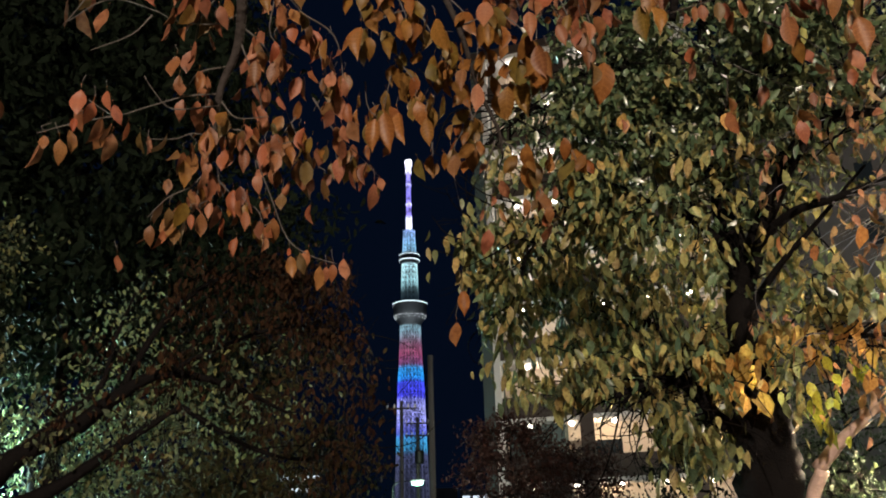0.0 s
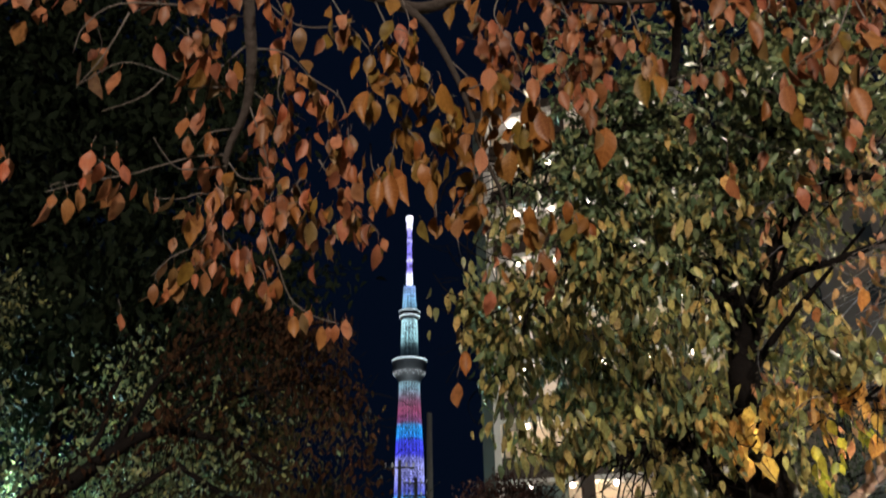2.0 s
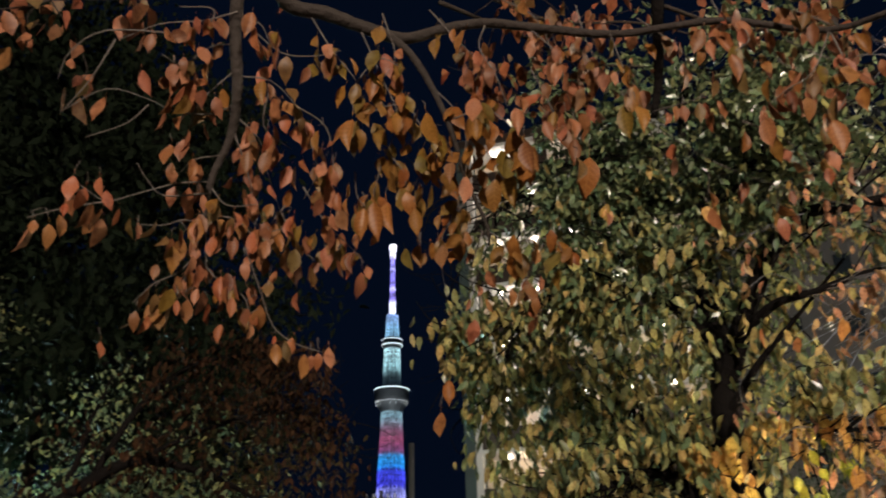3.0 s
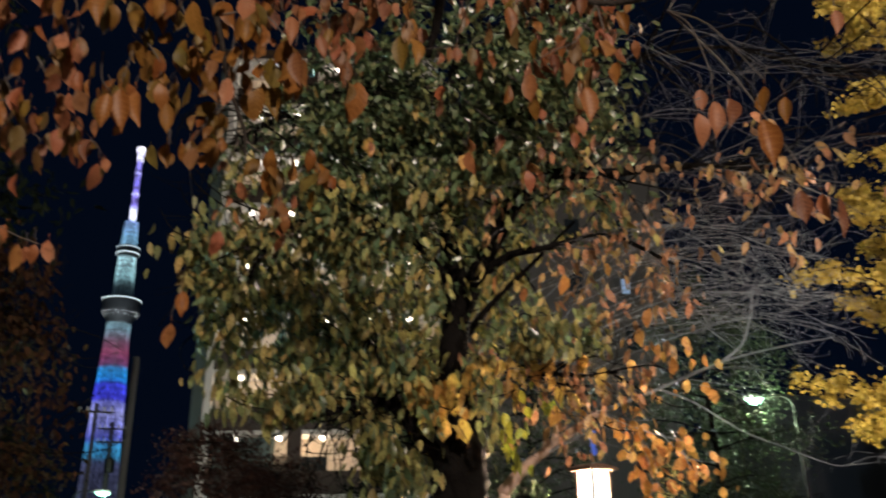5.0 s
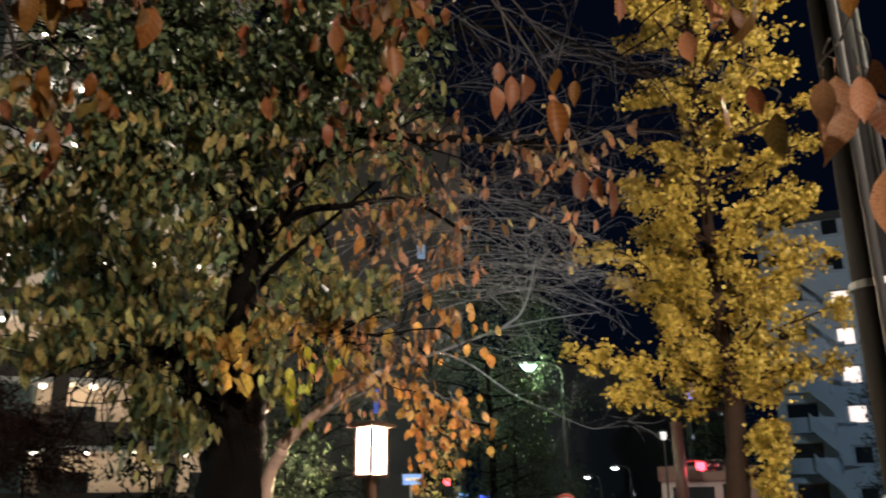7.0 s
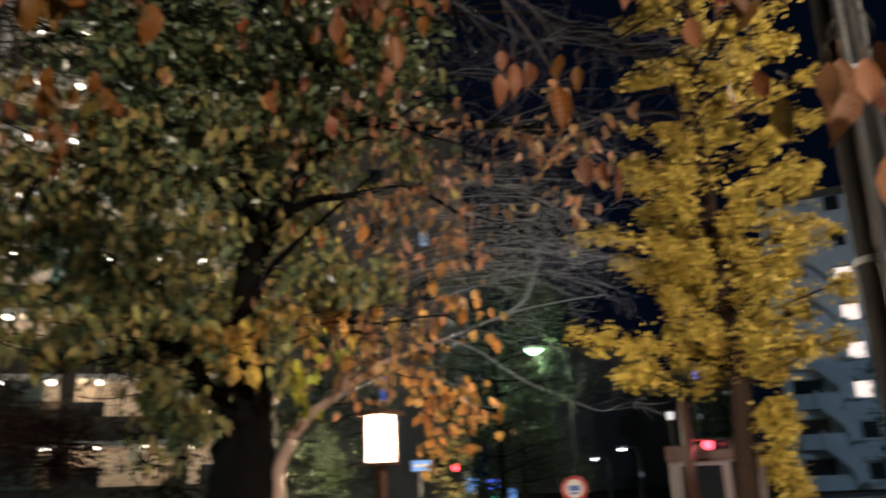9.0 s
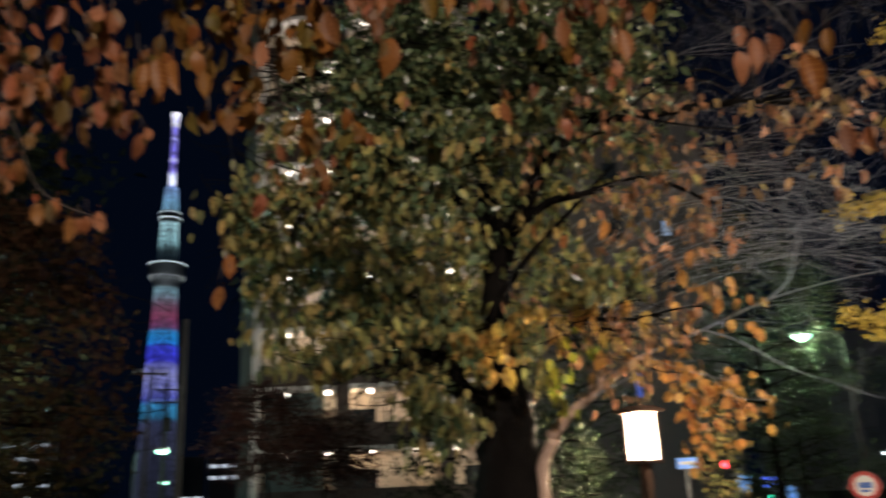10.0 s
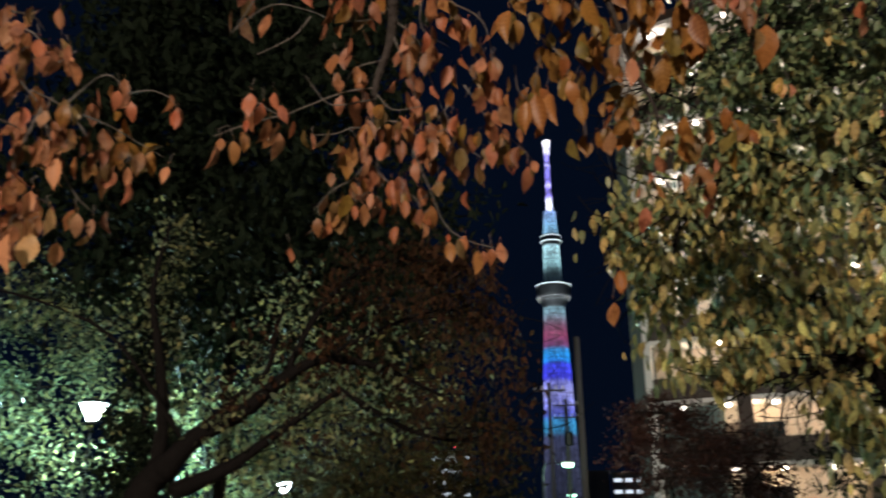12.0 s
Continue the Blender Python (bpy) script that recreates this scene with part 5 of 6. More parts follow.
def signal(place, pole, colour, name, label, w=0.9, post=BROWNSTEEL):
    x, y, z = place
    px, py, _ = pole
    t = root(name, (px, py, 0), label, "traffic light")
    part("post", lathe([(0.21, 0), (0.18, z + 1.4)], (px, py, 0), 14), post, t, smooth=True)
    limb("arm", [(px, py, z + 0.1), ((px + x) / 2, (py + y) / 2, z + 0.14), (x, y, z + 0.12)], 0.04, 0.03, post, t, 8, 3, 0.0)
    m = Matrix.Translation(place) @ Matrix.Rotation(radians(-50), 4, "Z")
    h = part("housing", box(-w / 2, 0.0, -0.19, w / 2, 0.22, 0.19, 0.03, m), DARKSTEEL, t)
    for k in (-1, 0, 1):
        lens = colour if k == (-1 if colour is REDLIGHT else 1) else GLASS_DARK
        bm = lathe([(0.18, 0.0), (0.18, 0.03), (0.08, 0.09)], (0, 0, 0), 16)
        bmesh.ops.transform(bm, matrix=m @ Matrix.Translation((k * w * 0.31, -0.003, 0)) @ Matrix.Rotation(radians(90), 4, "X"), verts=bm.verts)
        part("lens", bm, lens, h, smooth=True)
        bm = bmesh.new()
        ring = []
        for i in range(9):
            a = math.pi * i / 8
            ring.append([bm.verts.new(m @ Vector((k * w * 0.31 + 0.15 * math.cos(a), d, 0.15 * math.sin(a)))) for d in (-0.003, -0.11)])
        for p, q in zip(ring, ring[1:]):
            bm.faces.new((p[0], q[0], q[1], p[1]))
        part("visor", bm, DARKSTEEL, h)


signal((24.02, 18.20, 2.58), (22.6, 18.3, 2.8), REDLIGHT, "traffic_light", "traffic light showing red on a brown pole")
signal((23.51, 32.50, 2.29), (24.0, 32.8, 2.0), REDLIGHT, "traffic_light", "distant traffic light showing red", 0.7, STEEL)
signal((36.98, 47.40, 0.45), (37.4, 47.1, 1.1), GREENLIGHT, "traffic_light", "far traffic light showing green", 0.8, STEEL)
lamp("signal_glow", (23.32, 17.90, 2.49), 45, (1.0, 0.05, 0.08), 0.12)


def box_lamp(place):
    """A small square street lantern on a bracket beside a pole."""
    x, y, z = place
    t = root("street_lantern", (x, y, 0), "small white street lantern beside a brown pole", "lamp")
    part("post", lathe([(0.04, 0), (0.03, z - 0.15)], (x, y, 0), 10), DARKSTEEL, t)
    g = part("glass", lathe([(0.05, -0.14), (0.09, -0.11), (0.11, 0.10), (0.08, 0.12)], place, 6), glow("street_lantern_glass", (1.0, 0.95, 0.95), 0.9), t, "white frosted glass")
    g.visible_shadow = False
    part("cap", lathe([(0.14, 0.125), (0.12, 0.15), (0.03, 0.21)], place, 6), DARKSTEEL, t)


box_lamp((21.15, 17.69, 3.45))


def shop_front(place, facing):
    """A low pale shop behind the crossing: wall, fascia, door and a dark display window."""
    x, y, z = place
    t = root("shop", (x, y, 0), "low pale shop front behind the crossing", "building")
    m = Matrix.Translation((x, y, 0)) @ Matrix.Rotation(radians(facing), 4, "Z")
    pale = material("pinkish_shop_wall", (0.36, 0.30, 0.30), 0.7, 0.15, 1.0, 0.1)
    part("wall", box(-1.7, 0, 0, 1.7, 4, z, 0.01, m), pale, t)
    part("fascia", box(-1.8, -0.16, z - 0.5, 1.8, -0.004, z + 0.05, 0.02, m), BROWNSTEEL, t, "dull red-brown fascia board")
    w = part("window", box(-1.3, -0.05, 0.6, 0.2, -0.004, z - 0.7, 0, m), GLASS_DARK, t)
    part("window_frame", box(-1.35, -0.08, 0.52, 0.25, -0.004, 0.596, 0, m), STEEL, w)
    part("door", box(0.5, -0.05, 0.02, 1.35, -0.004, min(2.05, z - 0.6), 0.01, m), GLASS_DARK, t)
    # added pink lamp without a fitting, stands in for the red glow here
    lamp("pink_wall_fill", tuple(m @ Vector((0, -1.2, z + 0.3))), 7, (1.0, 0.60, 0.66), 0.05)


shop_front((26.34, 20.07, 2.6), -52)


def far_block(place, w, d, h, label, rows, cols, seed, mat=NIGHTWALL, share=0.62, wide=0.36):
    """A distant block with single lit windows."""
    rng = random.Random(seed)
    x, y, _ = place
    t = root("distant_building", (x, y, 0), label, "building", "distant buildings")
    part("wall", box(x - w / 2, y, 0, x + w / 2, y + d, h), mat, t)
    part("roof", box(x - w / 2 - 0.2, y - 0.2, h + 0.003, x + w / 2 + 0.2, y + d, h + 0.5), mat, t)
    for r in range(rows):
        for c in range(cols):
            if rng.random() < share:
                cx = x - w / 2 + w * (c + 0.5) / cols
                cz = h - 2.2 - 3.1 * r
                if cz > 1:
                    part("window", box(cx - w / cols * wide, y - 0.08, cz, cx + w / cols * wide, y - 0.005, cz + (1.0 if wide > 0.3 else 0.5)), WINDOWS, t)


far_block((-37.7, 225.0, 0), 11, 8, 18.1, "far office block with rows of lit windows", 5, 4, 3)
far_block((10.2, 240.0, 0), 9, 8, 12.5, "far office block with rows of lit windows", 4, 3, 4)
far_block((1.5, 250.0, 0), 7, 8, 13.5, "far office block with few lit windows", 4, 2, 5)
far_block((72.0, 70.0, 0), 16, 12, 16.0, "far dark apartment block with few lit windows", 7, 5, 6, NIGHTWALL, 0.14, 0.13)
far_block((84.0, 62.0, 0), 12, 10, 13.0, "far dark apartment block with few lit windows", 5, 4, 8, NIGHTWALL, 0.2, 0.13)
beacon = root("aircraft_beacon", (-36.5, 226, 18.0), "small red beacon on a far roof", "beacon")
part("stem", box(-36.55, 225.95, 18.0, -36.45, 226.05, 19.4), STEEL, beacon)
part("lamp", lathe([(0.1, 0), (0.35, 0.2), (0.35, 0.6), (0.1, 0.8)], (-36.5, 226, 19.4), 10), REDLIGHT, beacon)
for pix in ((12.22, 20.69, 4.32), (30.68, 23.80, 11.77), (31.22, 24.40, 8.36), (31.98, 23.90, 6.14), (31.48, 24.50, 6.25)):
    b = root("blue_neon_sign", (pix[0], pix[1], 0), "blue neon strip sign on a pole", "sign", "blue neon signs")
    part("pole", lathe([(0.05, 0), (0.05, pix[2])], (pix[0], pix[1] + 0.2, 0), 8), DARKSTEEL, b)
    thick = 0.05 if pix[1] > 19 and pix[0] < 18 else 0.14
    part("tube", box(pix[0] - thick, pix[1] - 0.1, pix[2] - 0.35, pix[0] + thick, pix[1] + 0.1, pix[2] + 0.35, 0.03), DIMBLUE if thick < 0.1 else BLUELIGHT, b)


# ---- overhanging cherry boughs above the walker ----
def leaf_blade(curl, fold, wide, seed):
    """An oval pointed leaf one unit long with a stalk, folded at the midrib and bent."""
    rng = random.Random(seed)
    rows = [(0.0, 0.03), (0.10, 0.42), (0.26, 0.82), (0.46, 1.0), (0.66, 0.84), (0.80, 0.44), (0.90, 0.14), (1.0, 0.0)]
    verts, faces = [(0.012, -0.22, 0.02), (-0.012, -0.22, 0.02)], []
    mid, lf, rt = [], [], []
    for y, w in rows:
        z = -curl * y * y + 0.03 * math.sin(7 * y + seed)
        mid.append(len(verts))
        verts.append((0.0, y, z))
        if w > 0:
            for side, keep in ((-1, lf), (1, rt)):
                keep.append(len(verts))
                verts.append((side * wide * w * rng.uniform(0.93, 1.05), y + 0.02, z + fold * w + rng.uniform(-0.02, 0.02)))
    for i in range(len(rows) - 2):
        faces.append((lf[i], mid[i], mid[i + 1], lf[i + 1]))
        faces.append((mid[i], rt[i], rt[i + 1], mid[i + 1]))
    faces.append((lf[-1], mid[-2], mid[-1]))
    faces.append((mid[-2], rt[-1], mid[-1]))
    faces.append((1, 0, mid[0]))
    return mesh_from("leaf", verts, faces)


AUTUMN_MASS = leaf_material("autumn_leaf_mass", AUTUMN_TONES, 0.45, 0.22, gloss=0.14)
GOLDEN_MASS = leaf_material("golden_leaf_mass", GOLDEN_TONES, 0.42, 0.22, gloss=0.14)
RED = leaf_material("red_cherry_leaf", RED_TONES, 0.45, 0.22, True, gloss=0.14)
BLADES = {}
# brighter copy of the autumn tones, with light put into the leaf colour
LIT_TONES = [(0.33, 0.15, 0.075), (0.28, 0.11, 0.055), (0.35, 0.19, 0.10), (0.15, 0.07, 0.04), (0.28, 0.165, 0.07)]
LIT_LEAF = leaf_material("lit_autumn_leaf", LIT_TONES, 0.5, 0.22, True, gloss=0.14)
LIT_LEAF_MASS = leaf_material("lit_leaf_mass", LIT_TONES, 0.5, 0.22, gloss=0.14)
for key, mat in (("autumn", AUTUMN), ("golden", GOLDEN), ("pale", LIT_LEAF), ("red", RED)):
    BLADES[key] = []
    for i, (c, f, w) in enumerate(((0.12, 0.10, 0.26), (0.25, 0.16, 0.24), (-0.10, 0.08, 0.28), (0.05, 0.24, 0.22), (0.35, 0.05, 0.26))):
        me = leaf_blade(c, f, w, i + 1)
        me.materials.append(mat)
        BLADES[key].append(me)


SINGLES = [0]
JOINED = {"autumn": ([], []), "golden": ([], []), "pale": ([], [])}


def hang_leaf(place, size, kind, parent, rng, down=0.8, spread=0.85, single=False):
    d = Vector((rng.gauss(0, 1), rng.gauss(0, 1), rng.gauss(0, 1))).normalized() * (1 - down) + Vector((0, 0, -down))
    d.normalize()
    # blades are turned to face the camera, with some scatter
    to_camera = Vector((-place[0], 0.2 - place[1], 0)).normalized()
    turn_to = to_camera + Vector((rng.gauss(0, spread), rng.gauss(0, spread), rng.gauss(0.1, 0.4)))
    if not single and rng.random() < 0.25:
        turn_to = Vector((rng.gauss(0, 1), rng.gauss(0, 1), rng.gauss(0, 0.5)))
    x = d.cross(turn_to).normalized()
    z = x.cross(d)
    m = Matrix.Translation(place) @ Matrix((x, d, z)).transposed().to_4x4() @ Matrix.Translation((0, 0.22 * size, 0)) @ Matrix.Diagonal((size, size, size, 1))
    blade = rng.choice(BLADES[kind])
    if single or SINGLES[0] < 300 and rng.random() < 0.45:
        SINGLES[0] += 1
        ob = new("leaf", blade)
        ob.parent = parent
        ob.matrix_parent_inverse = Matrix.Translation(-Vector(parent.location))
        ob.matrix_basis = m
        return
    verts, faces = JOINED[kind]
    n = len(verts)
    verts.extend(m @ v.co for v in blade.vertices)
    faces.extend(tuple(n + i for i in f.vertices) for f in blade.polygons)


def overhanging_cherry():
    rng = random.Random(77)
    base = (-2.6, -2.4, 0.0)
    t = root("cherry_tree", base, "cherry tree with orange autumn leaves hanging overhead", "tree")
    hub = (-0.51, 1.83, 3.48)
    limb("trunk", [(-2.6, -2.4, -0.3), (-2.55, -2.35, 1.0), (-2.4, -2.0, 2.2), (-2.1, -1.5, 3.2), (-1.98, -1.3, 4.1), (-2.05, -1.2, 5.0)], 0.24, 0.03, BARK_SHADE, t, 14, 6, 0.1)
    limb("bough", [(-2.15, -1.6, 3.0), (-1.7, -0.6, 3.9), (-1.0, 0.7, 4.1), hub], 0.11, 0.035, BARK_NEAR, t, 10, 6)
    limb("bough", [(-2.2, -1.7, 2.9), (-0.9, -1.4, 4.2), (0.6, -0.6, 4.3), (1.25, 0.2, 3.7), (1.3, 0.7, 3.3)], 0.07, 0.016, BARK_NEAR, t, 10, 6)
    limb("bough", [(-2.15, -1.6, 3.0), (-2.4, -0.2, 3.6), (-1.9, 1.1, 3.35), (-1.42, 1.63, 2.79)], 0.06, 0.015, BARK_NEAR, t, 10, 6)
    down = limb("branch", [hub, (-0.52, 1.81, 3.27), (-0.53, 1.87, 3.13), (-0.52, 1.92, 2.99), (-0.54, 1.99, 2.88), (-0.58, 2.01, 2.77), (-0.60, 2.05, 2.64), (-0.61, 2.08, 2.57)], 0.024, 0.005, BARK_NEAR, t, 9, 5, 0.06)
    over = limb("branch", [hub, (-0.46, 1.93, 3.39), (-0.42, 1.99, 3.34), (-0.32, 2.01, 3.33), (-0.22, 2.04, 3.31), (-0.09, 2.07, 3.29), (0.02, 2.09, 3.34), (0.16, 2.11, 3.39), (0.37, 2.10, 3.36), (0.57, 2.08, 3.33), (0.85, 1.99, 3.31), (1.12, 1.92, 3.22), (1.29, 1.72, 3.17)], 0.028, 0.008, BARK_NEAR, t, 9, 5, 0.06)
    limb("branch", [(-0.15, 2.05, 3.30), (-0.07, 2.06, 3.23), (-0.01, 2.07, 3.13), (0.05, 2.10, 3.00), (0.10, 2.18, 2.87), (0.16, 2.24, 2.76), (0.17, 2.27, 2.70)], 0.014, 0.004, BARK_NEAR, t, 8, 5, 0.06)
    limb("branch", [(0.87, 2.49, 3.99), (0.89, 2.61, 3.85), (0.91, 2.75, 3.68), (0.90, 2.84, 3.55)], 0.03, 0.015, BARK_SHADE, t, 9, 5, 0.06)

    def twig(points, leaves, kind="autumn", size=0.066, scatter=0.028, r=0.0026, down_pull=0.8, start=0.15):
        line = limb("twig", points, r, 0.0012, BARK_TWIG, t, 5, 4, 0.0)
        leaves = round(leaves * (1.35 if kind == "golden" else 1.15)) if leaves > 3 else leaves
        for k in range(leaves):
            f = (start + (1 - start) * (k + rng.random()) / max(1, leaves)) * (len(line) - 1.001)
            i = int(f)
            p = line[i].lerp(line[i + 1], f - i) + Vector((rng.gauss(0, scatter), rng.gauss(0, scatter), rng.gauss(0, scatter * 0.6)))
            hang_leaf(p, size * rng.uniform(0.70, 1.22), kind if rng.random() < 0.85 else "golden", t, rng, min(0.95, down_pull * rng.uniform(0.7, 1.1)))

    def sprig(rows, kind, stalk=0.024):
        """Single hanging leaves, each on a short bent stalk: rows of a place and a length."""
        for x, y, z, size in rows:
            p = Vector((x, y, z))
            hang_leaf(p, size, kind, t, rng, rng.uniform(0.78, 0.95), 0.5, True)
            limb("twig", [p + Vector((rng.gauss(0, 0.4), rng.gauss(0, 0.4), 1.0)) * stalk, p + Vector((rng.gauss(0, 0.15), rng.gauss(0, 0.15), 0.4)) * stalk, p], 0.0012, 0.0008, BARK_TWIG, t, 4, 3, 0.0)
            SINGLES[0] += 1

    sprig([(-0.718, 2.004, 2.401, 0.053), (-0.692, 2.106, 2.431, 0.055), (-0.602, 2.008, 2.434, 0.061), (-0.597, 2.176, 2.490, 0.063), (-0.506, 2.067, 2.461, 0.053), (-0.457, 2.026, 2.418, 0.052), (-0.565, 2.180, 2.501, 0.047), (-0.450, 2.037, 2.387, 0.052), (-0.283, 2.103, 2.328, 0.046), (-0.328, 2.286, 2.381, 0.044), (-0.771, 1.958, 2.307, 0.046), (-0.722, 1.930, 2.589, 0.044), (-0.645, 1.855, 2.784, 0.068), (-0.911, 1.876, 2.573, 0.063), (-0.901, 1.795, 2.535, 0.040), (-0.591, 2.139, 2.573, 0.047), (-0.701, 2.068, 2.472, 0.055), (-0.619, 1.990, 2.421, 0.043), (-0.561, 2.213, 2.445, 0.057), (-0.598, 2.081, 2.489, 0.048)], "autumn")
    sprig([(-0.195, 2.240, 2.619, 0.077), (-0.213, 2.201, 2.664, 0.070), (-0.312, 2.090, 2.562, 0.063), (-0.374, 2.232, 2.645, 0.075), (-0.565, 2.047, 2.627, 0.061), (-0.524, 2.068, 2.644, 0.071), (-0.663, 2.100, 2.651, 0.079), (-0.633, 2.148, 2.678, 0.065), (-0.421, 2.028, 2.607, 0.062), (-0.644, 2.026, 2.761, 0.072), (-0.662, 2.100, 2.758, 0.068), (-0.460, 1.884, 2.788, 0.068), (-0.294, 2.216, 2.686, 0.074), (-0.246, 2.086, 2.588, 0.066), (-0.498, 2.237, 2.575, 0.065), (-0.420, 2.087, 2.518, 0.054), (-0.476, 2.033, 2.549, 0.053), (-0.702, 2.128, 2.662, 0.065), (-0.604, 2.024, 2.562, 0.060), (-0.706, 2.059, 2.547, 0.046)], "autumn")
    sprig([(-0.359, 2.152, 2.516, 0.060), (-0.388, 2.058, 2.351, 0.024), (-0.825, 1.774, 2.646, 0.068), (-0.806, 1.806, 2.629, 0.057), (-0.846, 1.812, 2.587, 0.038), (-0.775, 1.793, 2.649, 0.049), (-0.444, 1.968, 2.599, 0.057), (-0.432, 1.944, 2.886, 0.061)], "red")
    sprig([(-0.435, 2.226, 2.749, 0.091), (-0.402, 2.174, 2.756, 0.083), (-0.223, 2.042, 3.005, 0.106), (-0.166, 2.163, 2.807, 0.116), (-0.132, 2.189, 2.822, 0.109), (-0.184, 2.101, 2.755, 0.096), (-0.045, 2.038, 2.714, 0.077), (-0.075, 2.052, 2.773, 0.076), (0.082, 2.234, 2.813, 0.084), (-0.037, 2.265, 2.717, 0.075), (0.219, 2.164, 2.909, 0.116), (0.168, 1.991, 2.782, 0.087), (0.451, 2.104, 2.933, 0.128), (0.534, 1.987, 3.031, 0.104), (0.513, 1.840, 2.911, 0.087), (-0.021, 1.982, 2.984, 0.097), (0.010, 2.115, 3.004, 0.096), (-0.310, 2.151, 2.901, 0.081), (-0.277, 2.135, 2.909, 0.072), (-0.310, 2.022, 2.944, 0.070)], "golden")
    sprig([(0.027, 2.010, 2.592, 0.071), (0.049, 1.909, 2.776, 0.069), (0.086, 1.952, 2.762, 0.080), (0.230, 1.869, 2.822, 0.093), (0.278, 2.023, 2.908, 0.081), (0.392, 2.020, 2.870, 0.086), (0.365, 1.958, 2.951, 0.071), (0.115, 1.924, 2.985, 0.087), (0.228, 1.978, 3.001, 0.088), (0.623, 1.808, 2.882, 0.051), (0.634, 1.731, 2.837, 0.054), (0.682, 1.891, 2.639, 0.062), (0.841, 1.874, 2.607, 0.061), (0.469, 2.055, 2.709, 0.045), (0.920, 1.939, 2.717, 0.043), (0.815, 1.784, 2.839, 0.082), (0.938, 1.797, 2.912, 0.070), (0.931, 1.709, 2.784, 0.096), (0.295, 1.946, 2.930, 0.065)], "autumn")
    sprig([(0.676, 0.668, 2.177, 0.042), (0.695, 0.655, 2.230, 0.053), (0.804, 0.576, 2.135, 0.097), (0.774, 0.539, 2.098, 0.052), (0.850, 0.552, 2.036, 0.085), (0.743, 0.558, 2.094, 0.049)], "pale")
    sprig([(0.705, 0.628, 2.197, 0.048), (0.702, 0.616, 2.095, 0.037), (0.794, 0.536, 2.083, 0.061), (0.803, 0.510, 2.133, 0.051), (0.625, 0.712, 2.219, 0.030), (0.784, 0.530, 2.115, 0.048)], "autumn")
    sprig([(0.695, 0.589, 2.199, 0.071), (0.687, 0.635, 2.093, 0.046), (0.726, 0.604, 2.069, 0.050), (0.725, 0.512, 2.162, 0.034), (0.692, 0.642, 2.157, 0.037)], "golden")
    sprig([(0.958, 1.326, 2.554, 0.050), (0.937, 1.314, 2.494, 0.068), (0.997, 1.336, 2.546, 0.076), (0.979, 1.267, 2.510, 0.075), (1.111, 1.263, 2.335, 0.068), (1.175, 1.273, 2.340, 0.058), (1.157, 1.227, 2.319, 0.084)], "autumn")
    sprig([(1.033, 1.252, 2.476, 0.103), (1.120, 1.316, 2.597, 0.066), (1.164, 1.312, 2.579, 0.062)], "golden")
    sprig([(-1.230, 1.496, 2.608, 0.053), (-1.199, 1.563, 2.514, 0.048), (-1.208, 1.571, 2.460, 0.076), (-1.176, 1.601, 2.420, 0.073), (-1.294, 1.681, 2.380, 0.067), (-1.189, 1.610, 2.304, 0.063), (-1.250, 1.582, 2.245, 0.086), (-1.248, 1.647, 2.269, 0.088), (-1.158, 1.661, 2.309, 0.056), (-1.213, 1.799, 2.347, 0.048), (-1.051, 1.660, 2.411, 0.048), (-1.197, 1.779, 2.466, 0.054), (-1.021, 1.784, 2.464, 0.051), (-1.310, 1.532, 2.733, 0.064), (-1.231, 1.606, 2.728, 0.056), (-1.214, 1.623, 2.691, 0.051)], "pale")
    sprig([(-1.100, 1.658, 2.608, 0.049), (-1.118, 1.738, 2.624, 0.051), (-1.032, 1.800, 2.625, 0.051), (-1.220, 1.523, 2.673, 0.054), (-1.209, 1.506, 2.495, 0.054)], "red")

    # the lobe left of the tower
    twig([(-0.52, 1.83, 3.17), (-0.60, 1.82, 3.13), (-0.70, 1.79, 3.09), (-0.79, 1.78, 3.03)], 6)
    twig([(-0.52, 1.89, 3.11), (-0.58, 1.85, 3.07), (-0.65, 1.85, 3.01), (-0.69, 1.81, 3.01)], 11)
    twig([(-0.52, 1.91, 3.05), (-0.57, 1.91, 2.99), (-0.62, 1.92, 2.93), (-0.64, 1.95, 2.87)], 11)
    twig([(-0.52, 1.95, 2.97), (-0.58, 1.94, 2.92), (-0.67, 1.90, 2.90), (-0.72, 1.85, 2.90), (-0.81, 1.81, 2.90), (-0.91, 1.81, 2.83)], 1)
    twig([(-0.67, 1.80, 3.07), (-0.82, 1.76, 3.04), (-0.90, 1.77, 2.98), (-0.93, 1.80, 2.92)], 0)
    twig([(-0.80, 1.78, 3.03), (-0.85, 1.80, 2.92), (-0.92, 1.83, 2.84)], 0)
    twig([(-0.72, 1.86, 2.89), (-0.77, 1.87, 2.84), (-0.86, 1.86, 2.79)], 0)
    twig([(-0.52, 1.91, 3.02), (-0.44, 1.94, 3.03), (-0.38, 2.01, 3.00), (-0.34, 2.07, 2.92)], 13)
    twig([(-0.53, 1.96, 2.93), (-0.47, 2.01, 2.89), (-0.45, 2.07, 2.82), (-0.42, 2.14, 2.74)], 13)
    twig([(-0.38, 2.01, 3.00), (-0.30, 2.07, 2.97), (-0.28, 2.13, 2.88), (-0.30, 2.16, 2.82)], 11)
    twig([(-0.58, 2.02, 2.76), (-0.66, 1.98, 2.73), (-0.75, 1.95, 2.68), (-0.81, 1.93, 2.65), (-0.86, 1.89, 2.67)], 6, start=0.7)
